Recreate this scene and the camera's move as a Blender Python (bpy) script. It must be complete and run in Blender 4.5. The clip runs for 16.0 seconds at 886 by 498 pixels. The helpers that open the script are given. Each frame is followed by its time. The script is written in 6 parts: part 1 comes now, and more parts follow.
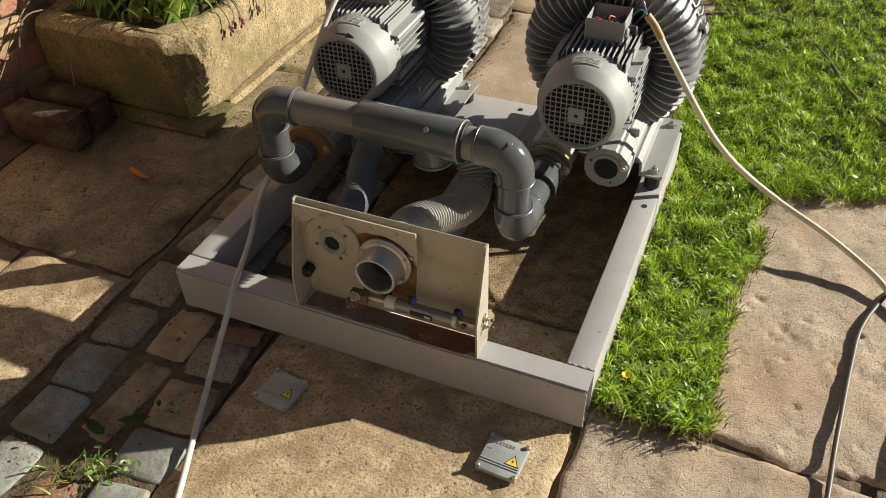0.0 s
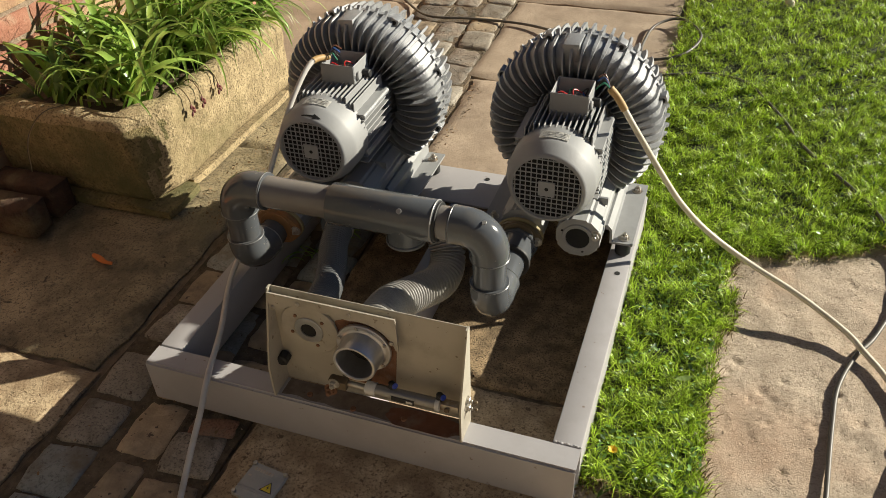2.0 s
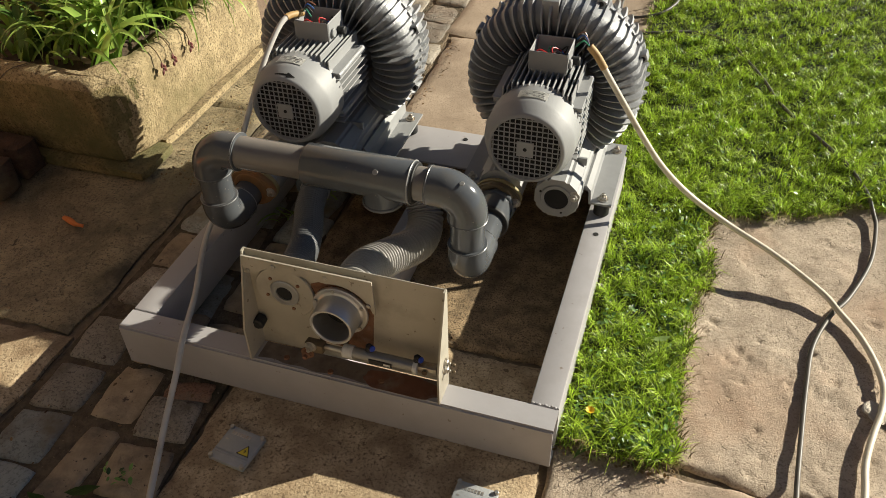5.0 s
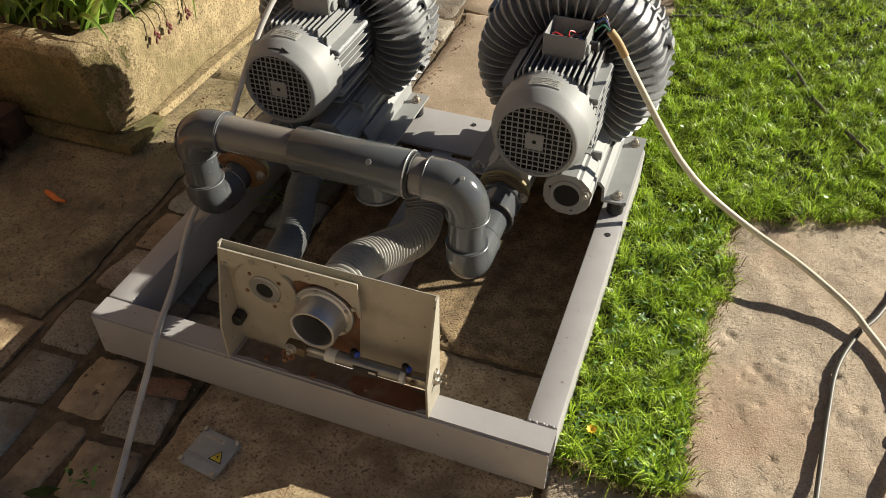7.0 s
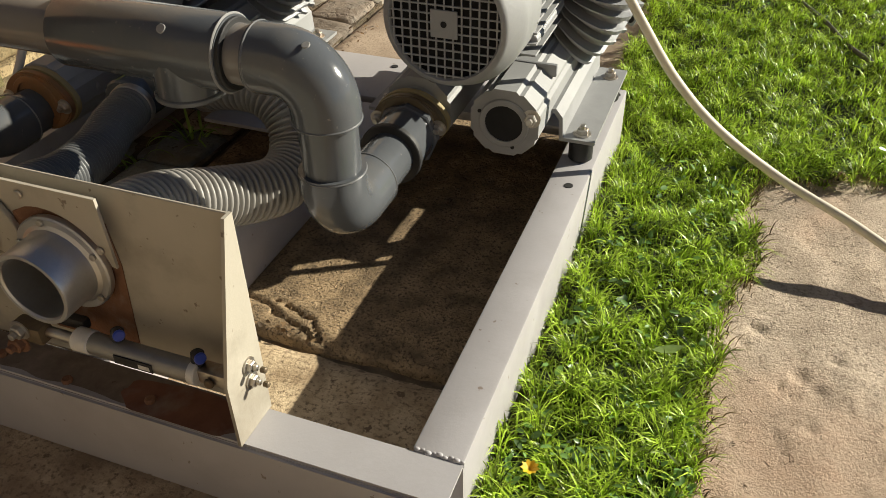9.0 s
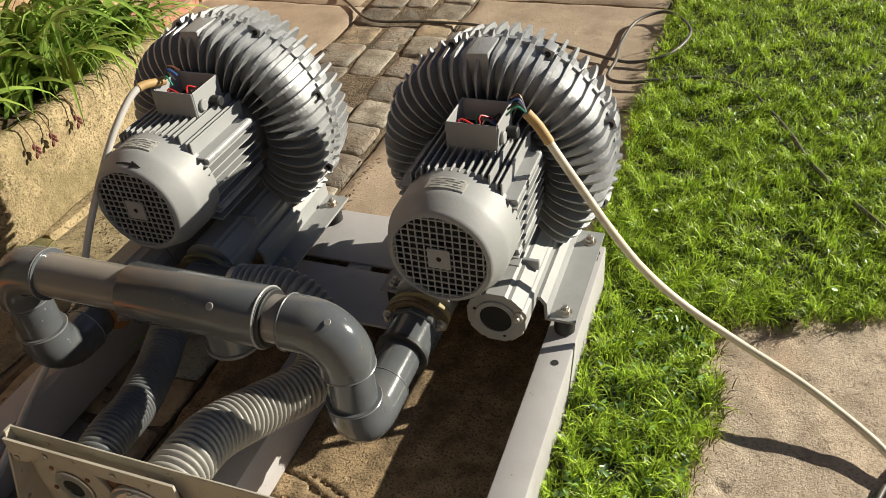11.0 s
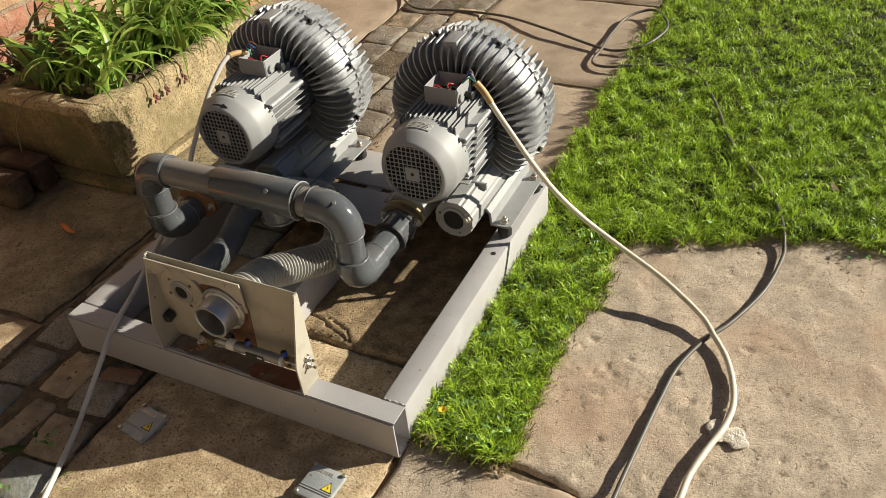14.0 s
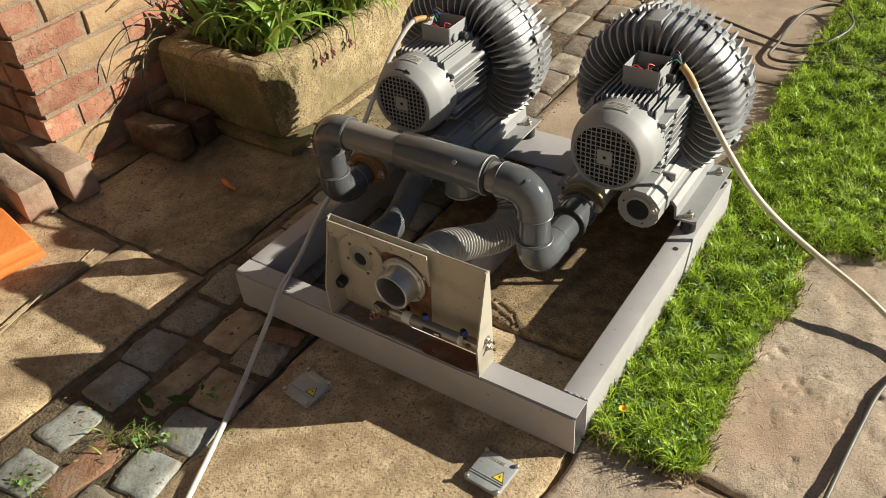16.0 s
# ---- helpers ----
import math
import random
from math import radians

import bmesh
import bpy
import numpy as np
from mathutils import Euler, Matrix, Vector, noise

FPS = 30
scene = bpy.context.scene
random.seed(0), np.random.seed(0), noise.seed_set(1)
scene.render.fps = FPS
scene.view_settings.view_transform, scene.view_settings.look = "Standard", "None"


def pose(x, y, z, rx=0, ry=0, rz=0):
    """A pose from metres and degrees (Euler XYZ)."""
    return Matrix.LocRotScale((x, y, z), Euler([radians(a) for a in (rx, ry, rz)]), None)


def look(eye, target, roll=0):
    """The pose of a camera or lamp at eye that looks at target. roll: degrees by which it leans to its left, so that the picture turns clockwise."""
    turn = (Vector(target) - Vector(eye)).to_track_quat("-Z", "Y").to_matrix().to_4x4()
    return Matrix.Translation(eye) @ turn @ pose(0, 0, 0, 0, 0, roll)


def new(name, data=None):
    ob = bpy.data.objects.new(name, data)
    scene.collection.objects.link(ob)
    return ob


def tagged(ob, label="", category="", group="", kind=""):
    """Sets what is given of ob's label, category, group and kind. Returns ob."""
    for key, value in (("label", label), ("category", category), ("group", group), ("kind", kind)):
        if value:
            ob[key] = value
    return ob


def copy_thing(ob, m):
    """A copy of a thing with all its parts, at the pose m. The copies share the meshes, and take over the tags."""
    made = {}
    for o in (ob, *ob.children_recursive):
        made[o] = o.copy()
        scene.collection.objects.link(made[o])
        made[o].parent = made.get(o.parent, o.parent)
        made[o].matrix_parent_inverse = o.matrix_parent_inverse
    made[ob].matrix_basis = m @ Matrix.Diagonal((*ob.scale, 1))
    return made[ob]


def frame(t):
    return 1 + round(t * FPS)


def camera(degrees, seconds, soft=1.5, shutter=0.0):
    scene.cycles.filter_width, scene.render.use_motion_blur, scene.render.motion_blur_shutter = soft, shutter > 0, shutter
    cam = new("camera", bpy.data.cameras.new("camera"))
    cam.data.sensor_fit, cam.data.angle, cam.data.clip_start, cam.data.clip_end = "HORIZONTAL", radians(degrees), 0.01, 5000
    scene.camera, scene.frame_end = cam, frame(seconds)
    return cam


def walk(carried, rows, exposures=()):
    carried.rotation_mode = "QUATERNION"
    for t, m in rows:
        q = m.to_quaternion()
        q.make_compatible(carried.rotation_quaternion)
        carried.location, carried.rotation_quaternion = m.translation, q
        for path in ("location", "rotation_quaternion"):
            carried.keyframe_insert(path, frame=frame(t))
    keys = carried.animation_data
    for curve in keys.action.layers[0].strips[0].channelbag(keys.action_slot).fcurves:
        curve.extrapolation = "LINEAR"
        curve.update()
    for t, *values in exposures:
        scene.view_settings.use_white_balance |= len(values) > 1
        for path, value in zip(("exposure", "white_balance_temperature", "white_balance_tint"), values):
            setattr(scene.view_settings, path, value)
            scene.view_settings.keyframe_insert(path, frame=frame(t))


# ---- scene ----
cam = camera(57.0, 16.0, soft=0.5)
PATH = [
    (0, (0.145, -0.881, 1.184), (-0.476, 0.491, -0.132), -2.1),
    (0.5, (0.132, -0.894, 1.193), (-0.498, 0.49, -0.106), -3.8),
    (1, (0.125, -0.886, 1.22), (-0.506, 0.555, -0.016), -4.0),
    (1.5, (0.107, -0.855, 1.22), (-0.477, 0.619, 0.001), -2.7),
    (2, (0.102, -0.85, 1.218), (-0.453, 0.631, -0.005), -2.3),
    (2.5, (0.097, -0.847, 1.214), (-0.454, 0.642, -0.002), -1.8),
    (3, (0.12, -0.839, 1.23), (-0.405, 0.674, 0.032), -1.1),
    (3.5, (0.122, -0.84, 1.224), (-0.375, 0.678, 0.021), -0.2),
    (4, (0.119, -0.837, 1.22), (-0.383, 0.654, -0.014), -1.1),
    (4.5, (0.11, -0.836, 1.218), (-0.39, 0.629, -0.048), -1.4),
    (6.8, (0.083, -0.775, 1.165), (-0.369, 0.589, -0.227), 0.8),
    (7, (0.092, -0.715, 1.164), (-0.419, 0.672, -0.184), 0.0),
    (7.5, (0.15, -0.532, 1.129), (-0.466, 0.849, -0.18), -2.8),
    (8, (0.18, -0.435, 1.07), (-0.412, 0.965, -0.23), -4.6),
    (8.5, (0.191, -0.383, 0.845), (-0.385, 1.072, -0.4), -2.8),
    (9, (0.155, -0.389, 0.688), (-0.425, 1.103, -0.51), -1.1),
    (9.5, (0.162, -0.358, 0.757), (-0.476, 1.168, -0.367), -3.0),
    (10, (0.177, -0.325, 0.844), (-0.48, 1.177, -0.302), -4.7),
    (10.2, (0.179, -0.321, 0.889), (-0.476, 1.168, -0.275), -5.1),
    (12.3, (0.251, -0.452, 1.179), (-0.317, 0.938, -0.142), -6.0),
    (12.5, (0.294, -0.461, 1.202), (-0.305, 0.889, -0.147), -6.2),
    (13, (0.43, -0.487, 1.214), (-0.325, 0.758, -0.157), -6.5),
    (13.5, (0.514, -0.59, 1.255), (-0.255, 0.686, -0.079), -6.5),
    (14, (0.599, -0.801, 1.288), (-0.172, 0.565, 0.047), -6.1),
    (14.5, (0.645, -0.922, 1.32), (-0.194, 0.464, 0.147), -5.0),
    (15, (0.637, -0.938, 1.311), (-0.228, 0.439, 0.146), -4.6),
    (15.5, (0.588, -0.927, 1.288), (-0.32, 0.372, 0.068), -6.0),
    (16, (0.389, -0.856, 1.248), (-0.547, 0.392, -0.003), -5.4),
]
walk(cam, [(t, look(eye, target, roll)) for t, eye, target, roll in PATH], [(0.0, 0.78), (16.0, 0.78)])

# ---------- light ----------
SUN_DIR = Vector((1.89, 1.34, 1.0)).normalized()
world = bpy.data.worlds.new("sky")
scene.world = world
world.use_nodes = True
wn = world.node_tree.nodes
sky = wn.new("ShaderNodeTexSky")
sky.sky_type, sky.sun_disc = "NISHITA", False
sky.sun_elevation = math.asin(SUN_DIR.z)
sky.sun_rotation = math.atan2(SUN_DIR.x, SUN_DIR.y)
sky.air_density, sky.dust_density, sky.ozone_density = 0.45, 0.05, 1.1
world.node_tree.links.new(sky.outputs[0], wn["Background"].inputs[0])
wn["Background"].inputs[1].default_value = 0.040
sun_data = bpy.data.lights.new("sun", "SUN")
sun_data.energy, sun_data.angle, sun_data.color = 5.0, radians(0.53), (1.0, 0.935, 0.775)
sun = new("sun", sun_data)
sun.matrix_world = look(SUN_DIR * 8, (0, 0, 0))

# ---------- materials ----------


def mat(name, c1, c2, scale=8.0, rough=0.6, metal=0.0, bump=0.0, bump_scale=60.0, c3=None, c3_scale=2.0, c3_amount=0.5,
        island=False, objrand=0.0, detail=8.0, coat=0.0, translucent=0.0, distortion=0.0, rough_var=0.12, bump_dist=0.01, spots=0.0, spot_scale=90.0, spot_col=(0.09, 0.065, 0.045), bump2=0.0, bump2_scale=22.0, pits=0.0, pit_scale=70.0, pit_lo=0.33, pit_hi=0.44, lo=0.3, hi=0.7, grain=0.0, grain_scale=500.0):
    """Two colours mixed by grain, a third laid over in patches, with fine relief and uneven roughness."""
    m = bpy.data.materials.new(name)
    m.use_nodes = True
    nt = m.node_tree
    n, l = nt.nodes, nt.links
    b = n["Principled BSDF"]
    co = n.new("ShaderNodeTexCoord")
    src = co.outputs["Object"]
    if objrand:
        oi = n.new("ShaderNodeObjectInfo")
        add = n.new("ShaderNodeVectorMath")
        sc = n.new("ShaderNodeVectorMath")
        sc.operation = "SCALE"
        sc.inputs[0].default_value = (13.0, 7.0, 5.0)
        l.new(oi.outputs["Random"], sc.inputs["Scale"])
        l.new(src, add.inputs[0])
        l.new(sc.outputs[0], add.inputs[1])
        src = add.outputs[0]

    def tex(s, d=detail, dist=distortion):
        t = n.new("ShaderNodeTexNoise")
        t.inputs["Scale"].default_value, t.inputs["Detail"].default_value = s, d
        t.inputs["Distortion"].default_value = dist
        t.inputs["Roughness"].default_value = 0.62
        l.new(src, t.inputs["Vector"])
        return t.outputs["Fac"]

    def ramp(sock, lo, hi):
        r = n.new("ShaderNodeMapRange")
        r.inputs["From Min"].default_value, r.inputs["From Max"].default_value = lo, hi
        l.new(sock, r.inputs["Value"])
        return r.outputs["Result"]

    def mix(f, a, c):
        x = n.new("ShaderNodeMix")
        x.data_type = "RGBA"
        for sock, v in ((x.inputs["Factor"], f), (x.inputs["A"], a), (x.inputs["B"], c)):
            if isinstance(v, (tuple, float)):
                sock.default_value = (*v, 1) if isinstance(v, tuple) else v
            else:
                l.new(v, sock)
        return x.outputs["Result"]

    col = mix(ramp(tex(scale), lo, hi), c1, c2)
    if grain:
        dark = tuple(v * (1 - grain) for v in c1)
        col = mix(ramp(tex(grain_scale, 2.0), 0.50, 0.68), col, dark)
    if c3:
        col = mix(ramp(tex(c3_scale, 6.0), 0.62 - 0.3 * c3_amount, 0.80 - 0.2 * c3_amount), col, c3)
    if spots:
        col = mix(ramp(tex(spot_scale, 3.0), 0.70 - 0.12 * spots, 0.74 - 0.10 * spots), col, spot_col)
    if island:
        ge = n.new("ShaderNodeNewGeometry")
        col = mix(ramp(ge.outputs["Random Per Island"], 0.0, 1.0), col, c2)
        hs = n.new("ShaderNodeHueSaturation")
        l.new(ramp(ge.outputs["Random Per Island"], -0.16, 0.66), hs.inputs["Value"])
        l.new(col, hs.inputs["Color"])
        col = hs.outputs["Color"]
    if objrand:
        hs = n.new("ShaderNodeHueSaturation")
        mr = n.new("ShaderNodeMapRange")
        mr.inputs["To Min"].default_value, mr.inputs["To Max"].default_value = 1 - objrand, 1 + objrand
        l.new(oi.outputs["Random"], mr.inputs["Value"])
        l.new(mr.outputs["Result"], hs.inputs["Value"])
        l.new(col, hs.inputs["Color"])
        col = hs.outputs["Color"]
    l.new(col, b.inputs["Base Color"])
    rr = n.new("ShaderNodeMapRange")
    rr.inputs["To Min"].default_value = max(0.03, rough - rough_var)
    rr.inputs["To Max"].default_value = min(1.0, rough + rough_var)
    l.new(tex(scale * 2.3, 4.0), rr.inputs["Value"])
    l.new(rr.outputs["Result"], b.inputs["Roughness"])
    b.inputs["Metallic"].default_value = metal
    b.inputs["Coat Weight"].default_value = coat
    if bump:
        bp = n.new("ShaderNodeBump")
        bp.inputs["Strength"].default_value, bp.inputs["Distance"].default_value = bump, bump_dist
        l.new(tex(bump_scale, 10.0), bp.inputs["Height"])
        last = bp
        if bump2:
            b2 = n.new("ShaderNodeBump")
            b2.inputs["Strength"].default_value, b2.inputs["Distance"].default_value = bump2, 0.008
            l.new(tex(bump2_scale, 5.0, 0.6), b2.inputs["Height"])
            l.new(bp.outputs["Normal"], b2.inputs["Normal"])
            last = b2
        if pits:
            # small broken hollows, gathered in patches
            hole = ramp(tex(pit_scale, 5.0, 0.4), pit_lo, pit_hi)
            field = ramp(tex(pit_scale * 0.13, 3.0), 0.44, 0.60)
            mx = n.new("ShaderNodeMath")
            mx.operation = "MAXIMUM"
            l.new(hole, mx.inputs[0])
            l.new(field, mx.inputs[1])
            b3 = n.new("ShaderNodeBump")
            b3.inputs["Strength"].default_value, b3.inputs["Distance"].default_value = pits, 0.006
            l.new(mx.outputs[0], b3.inputs["Height"])
            l.new(last.outputs["Normal"], b3.inputs["Normal"])
            last = b3
        l.new(last.outputs["Normal"], b.inputs["Normal"])
    if translucent:
        tr = n.new("ShaderNodeBsdfTranslucent")
        ms = n.new("ShaderNodeMixShader")
        ms.inputs[0].default_value = translucent
        l.new(col, tr.inputs["Color"])
        l.new(b.outputs[0], ms.inputs[1])
        l.new(tr.outputs[0], ms.inputs[2])
        l.new(ms.outputs[0], n["Material Output"].inputs["Surface"])
    return m


M = {
    "soil": mat("soil", (0.075, 0.05, 0.03), (0.14, 0.095, 0.06), 30, 0.95, bump=0.8, bump_scale=80),
    "joint": mat("sandy_joint", (0.155, 0.112, 0.07), (0.29, 0.215, 0.135), 40, 0.95, bump=0.8, bump_scale=120, c3=(0.075, 0.056, 0.038), c3_scale=11, c3_amount=0.45),
    "slab": mat("sandstone_slab", (0.38, 0.275, 0.162), (0.64, 0.505, 0.325), 26, 0.9, bump=0.6, bump_scale=200, bump2=0.12, bump2_scale=24, c3=(0.24, 0.165, 0.095), c3_scale=8.0, c3_amount=0.5, objrand=0.06, bump_dist=0.004, spots=0.5, spot_scale=62, spot_col=(0.17, 0.115, 0.066), pits=0.7, pit_scale=46, pit_lo=0.28, pit_hi=0.37, lo=0.34, hi=0.66, grain=0.42, grain_scale=190),
    "stained_slab": mat("stained_sandstone_slab", (0.18, 0.143, 0.084), (0.47, 0.382, 0.232), 5, 0.6, bump=0.5, bump_scale=150, bump2=0.3, bump2_scale=30, c3=(0.075, 0.060, 0.032), c3_scale=3.2, c3_amount=0.6, objrand=0.06, bump_dist=0.005, spots=0.22, spot_scale=34, spot_col=(0.065, 0.05, 0.028), pits=0.8, pit_scale=34, pit_lo=0.30, pit_hi=0.40, lo=0.36, hi=0.64, grain=0.35, grain_scale=160, rough_var=0.2, distortion=0.8),
    # browner stone, with deep shade under the skid painted into its base colour
    "brown_slab": mat("shade_darkened_brown_slab", (0.17, 0.118, 0.064), (0.43, 0.305, 0.172), 22, 0.85, bump=0.6, bump_scale=260, bump2=0.25, bump2_scale=28, c3=(0.10, 0.072, 0.042), c3_scale=5.0, c3_amount=0.4, bump_dist=0.004, spots=0.3, spot_scale=90, spot_col=(0.11, 0.077, 0.045), pits=0.7, pit_scale=60, lo=0.36, hi=0.64, grain=0.5, grain_scale=260),
    "rough_slab": mat("pitted_sandstone", (0.37, 0.292, 0.214), (0.56, 0.458, 0.348), 16, 0.94, bump=0.65, bump_scale=330, bump2=0.16, bump2_scale=60, c3=(0.43, 0.295, 0.20), c3_scale=4.0, c3_amount=0.45, objrand=0.06, bump_dist=0.004, spots=0.35, spot_scale=55, spot_col=(0.27, 0.20, 0.14), pits=0.8, pit_scale=75, pit_lo=0.30, pit_hi=0.38, lo=0.34, hi=0.64, grain=0.26, grain_scale=210),
    "sett": mat("sandstone_sett", (0.25, 0.188, 0.12), (0.48, 0.37, 0.24), 22, 0.8, bump=0.5, bump_scale=120, bump2=0.3, bump2_scale=20, c3=(0.14, 0.115, 0.085), c3_scale=12, objrand=0.2, bump_dist=0.005, pits=0.6, pit_scale=50, spots=0.5, spot_scale=60),
    "bluesett": mat("blue_grey_sett", (0.20, 0.213, 0.197), (0.345, 0.36, 0.33), 10, 0.7, bump=0.4, bump_scale=90, bump2=0.25, bump2_scale=20, c3=(0.18, 0.145, 0.10), c3_scale=14, objrand=0.15, bump_dist=0.005, grain=0.14, grain_scale=170, spots=0.25, spot_scale=50),
    "darksett": mat("dark_brown_sett", (0.13, 0.10, 0.075), (0.27, 0.22, 0.165), 18, 0.8, bump=0.6, bump_scale=90, bump2=0.6, bump2_scale=24, c3=(0.17, 0.165, 0.14), c3_scale=12, objrand=0.3, bump_dist=0.006, pits=0.8, pit_scale=40),
    "greysett": mat("brown_grey_sett", (0.20, 0.176, 0.14), (0.42, 0.368, 0.29), 16, 0.75, bump=0.5, bump_scale=120, bump2=0.25, bump2_scale=24, c3=(0.12, 0.09, 0.06), c3_scale=13, c3_amount=0.5, objrand=0.15, bump_dist=0.005, grain=0.3, grain_scale=200, spots=0.5, spot_scale=60),
    "redsett": mat("red_brown_brick_sett", (0.24, 0.12, 0.07), (0.40, 0.23, 0.14), 18, 0.85, bump=0.6, bump_scale=120, c3=(0.22, 0.17, 0.12), c3_scale=14, c3_amount=0.5, bump_dist=0.006, grain=0.3, grain_scale=200),
    "groove": mat("dark_joint_soil", (0.07, 0.05, 0.031), (0.20, 0.147, 0.09), 45, 0.95, bump=0.9, bump_scale=110, c3=(0.04, 0.037, 0.018), c3_scale=9, c3_amount=0.5, spots=0.4, spot_scale=120, spot_col=(0.27, 0.20, 0.125)),
    "pink_slab": mat("pinkish_sandstone_slab", (0.30, 0.228, 0.16), (0.46, 0.362, 0.265), 6, 0.85, bump=0.4, bump_scale=300, bump2=0.25, bump2_scale=14, c3=(0.23, 0.172, 0.12), c3_scale=5.0, c3_amount=0.45, objrand=0.10, bump_dist=0.0025, spots=0.3, spot_scale=70, spot_col=(0.2, 0.145, 0.095), grain=0.2, grain_scale=260),
    "frame_paint": mat("grey_frame_paint", (0.375, 0.362, 0.368), (0.43, 0.416, 0.422), 6, 0.5, bump=0.04, bump_scale=240, c3=(0.36, 0.342, 0.342), c3_scale=7, c3_amount=0.4, spots=0.12, spot_scale=70, spot_col=(0.23, 0.19, 0.16)),
    "rust": mat("rusty_steel", (0.16, 0.075, 0.04), (0.24, 0.12, 0.065), 22, 0.85, bump=0.3, bump_scale=150, c3=(0.30, 0.25, 0.21), c3_scale=14, c3_amount=0.35),
    "cast": mat("cast_aluminium_grey", (0.255, 0.262, 0.272), (0.335, 0.343, 0.355), 14, 0.45, metal=0.2, bump=0.2, bump_scale=260, c3=(0.205, 0.21, 0.218), c3_scale=11, c3_amount=0.4),
    "cowl": mat("silver_grey_paint", (0.265, 0.27, 0.272), (0.315, 0.32, 0.322), 7, 0.55, metal=0.0, bump=0.05, bump_scale=200, c3=(0.235, 0.237, 0.238), c3_scale=6, c3_amount=0.3),
    "black": mat("black_rubber", (0.012, 0.012, 0.012), (0.025, 0.025, 0.025), 20, 0.6, bump=0.15, bump_scale=150),
    # near-black colour that paints the shade inside holes, bores and boxes
    "dark": mat("painted_hole_shade", (0.01, 0.01, 0.01), (0.02, 0.02, 0.02), 20, 0.9),
    "pvc": mat("grey_pvc", (0.075, 0.081, 0.089), (0.10, 0.107, 0.115), 5, 0.13, bump=0.03, bump_scale=120, c3=(0.12, 0.114, 0.107), c3_scale=9, c3_amount=0.3, rough_var=0.05, spots=0.15, spot_scale=120, spot_col=(0.19, 0.183, 0.167)),
    "pvc_lip": mat("worn_pvc_lip", (0.11, 0.115, 0.12), (0.16, 0.16, 0.16), 9, 0.3),
    "pvc_pipe": mat("brownish_pvc_pipe", (0.155, 0.144, 0.134), (0.205, 0.19, 0.175), 6, 0.15, bump=0.03, bump_scale=120, c3=(0.19, 0.17, 0.148), c3_scale=8, c3_amount=0.35, rough_var=0.05),
    "pvc_edge": mat("pale_pvc_edge", (0.22, 0.22, 0.215), (0.30, 0.30, 0.29), 9, 0.4),
    "hose": mat("grey_ribbed_hose", (0.23, 0.224, 0.209), (0.31, 0.30, 0.281), 10, 0.42, c3=(0.14, 0.122, 0.102), c3_scale=9, c3_amount=0.35),
    # darker copy of the hose grey: shade painted into the small hose
    "shade_hose": mat("shaded_ribbed_hose", (0.085, 0.089, 0.094), (0.12, 0.125, 0.13), 10, 0.4, c3=(0.085, 0.08, 0.072), c3_scale=9, c3_amount=0.3),
    "plate": mat("beige_painted_sheet", (0.38, 0.35, 0.285), (0.47, 0.435, 0.36), 5, 0.42, bump=0.06, bump_scale=180, c3=(0.27, 0.24, 0.19), c3_scale=8, c3_amount=0.5, spots=0.3, spot_scale=60, spot_col=(0.2, 0.165, 0.125)),
    "alu": mat("bare_aluminium", (0.50, 0.50, 0.50), (0.62, 0.62, 0.62), 14, 0.36, metal=0.85, bump=0.08, bump_scale=160, c3=(0.36, 0.35, 0.33), c3_scale=9, c3_amount=0.35),
    "barrel": mat("dull_cylinder_steel", (0.27, 0.265, 0.25), (0.34, 0.335, 0.32), 14, 0.38, metal=0.6, c3=(0.2, 0.185, 0.165), c3_scale=20, c3_amount=0.35),
    "steel": mat("zinc_steel", (0.42, 0.40, 0.36), (0.55, 0.53, 0.48), 30, 0.38, metal=0.8, c3=(0.30, 0.2, 0.12), c3_scale=25, c3_amount=0.35),
    "brass": mat("brown_brass", (0.11, 0.085, 0.052), (0.18, 0.135, 0.08), 25, 0.5, metal=0.3, c3=(0.10, 0.062, 0.035), c3_scale=16, c3_amount=0.4),
    "rust_brass": mat("rusty_orange_flange", (0.19, 0.10, 0.045), (0.30, 0.16, 0.07), 25, 0.55, metal=0.2, c3=(0.36, 0.13, 0.035), c3_scale=16, c3_amount=0.5),
    "gasket": mat("yellow_gasket", (0.26, 0.21, 0.10), (0.34, 0.28, 0.14), 25, 0.7),
}

# ---------- building helpers ----------


def thing(name, at, label="", category="", group="", kind=""):
    ob = new(name)
    ob.location = at
    ob.empty_display_size = 0.05
    return tagged(ob, label, category, group, kind)


def root_shift(ob):
    v = Vector((0, 0, 0))
    while ob is not None:
        v += ob.location
        ob = ob.parent
    return v


def part(name, bm, material, parent=None, label="", smooth=0.6):
    """Link a bmesh given in world metres as one mesh object under a thing or a part."""
    me = bpy.data.meshes.new(name)
    if parent is not None:
        bmesh.ops.translate(bm, verts=bm.verts, vec=-root_shift(parent))
    bm.normal_update()
    if smooth:
        for f in bm.faces:
            f.smooth = True
        for e in bm.edges:
            if len(e.link_faces) == 2 and e.calc_face_angle(0) > smooth:
                e.smooth = False
    bm.to_mesh(me)
    bm.free()
    me.materials.append(M[material] if isinstance(material, str) else material)
    ob = new(name, me)
    if parent is not None:
        ob.parent = parent
    return tagged(ob, label)


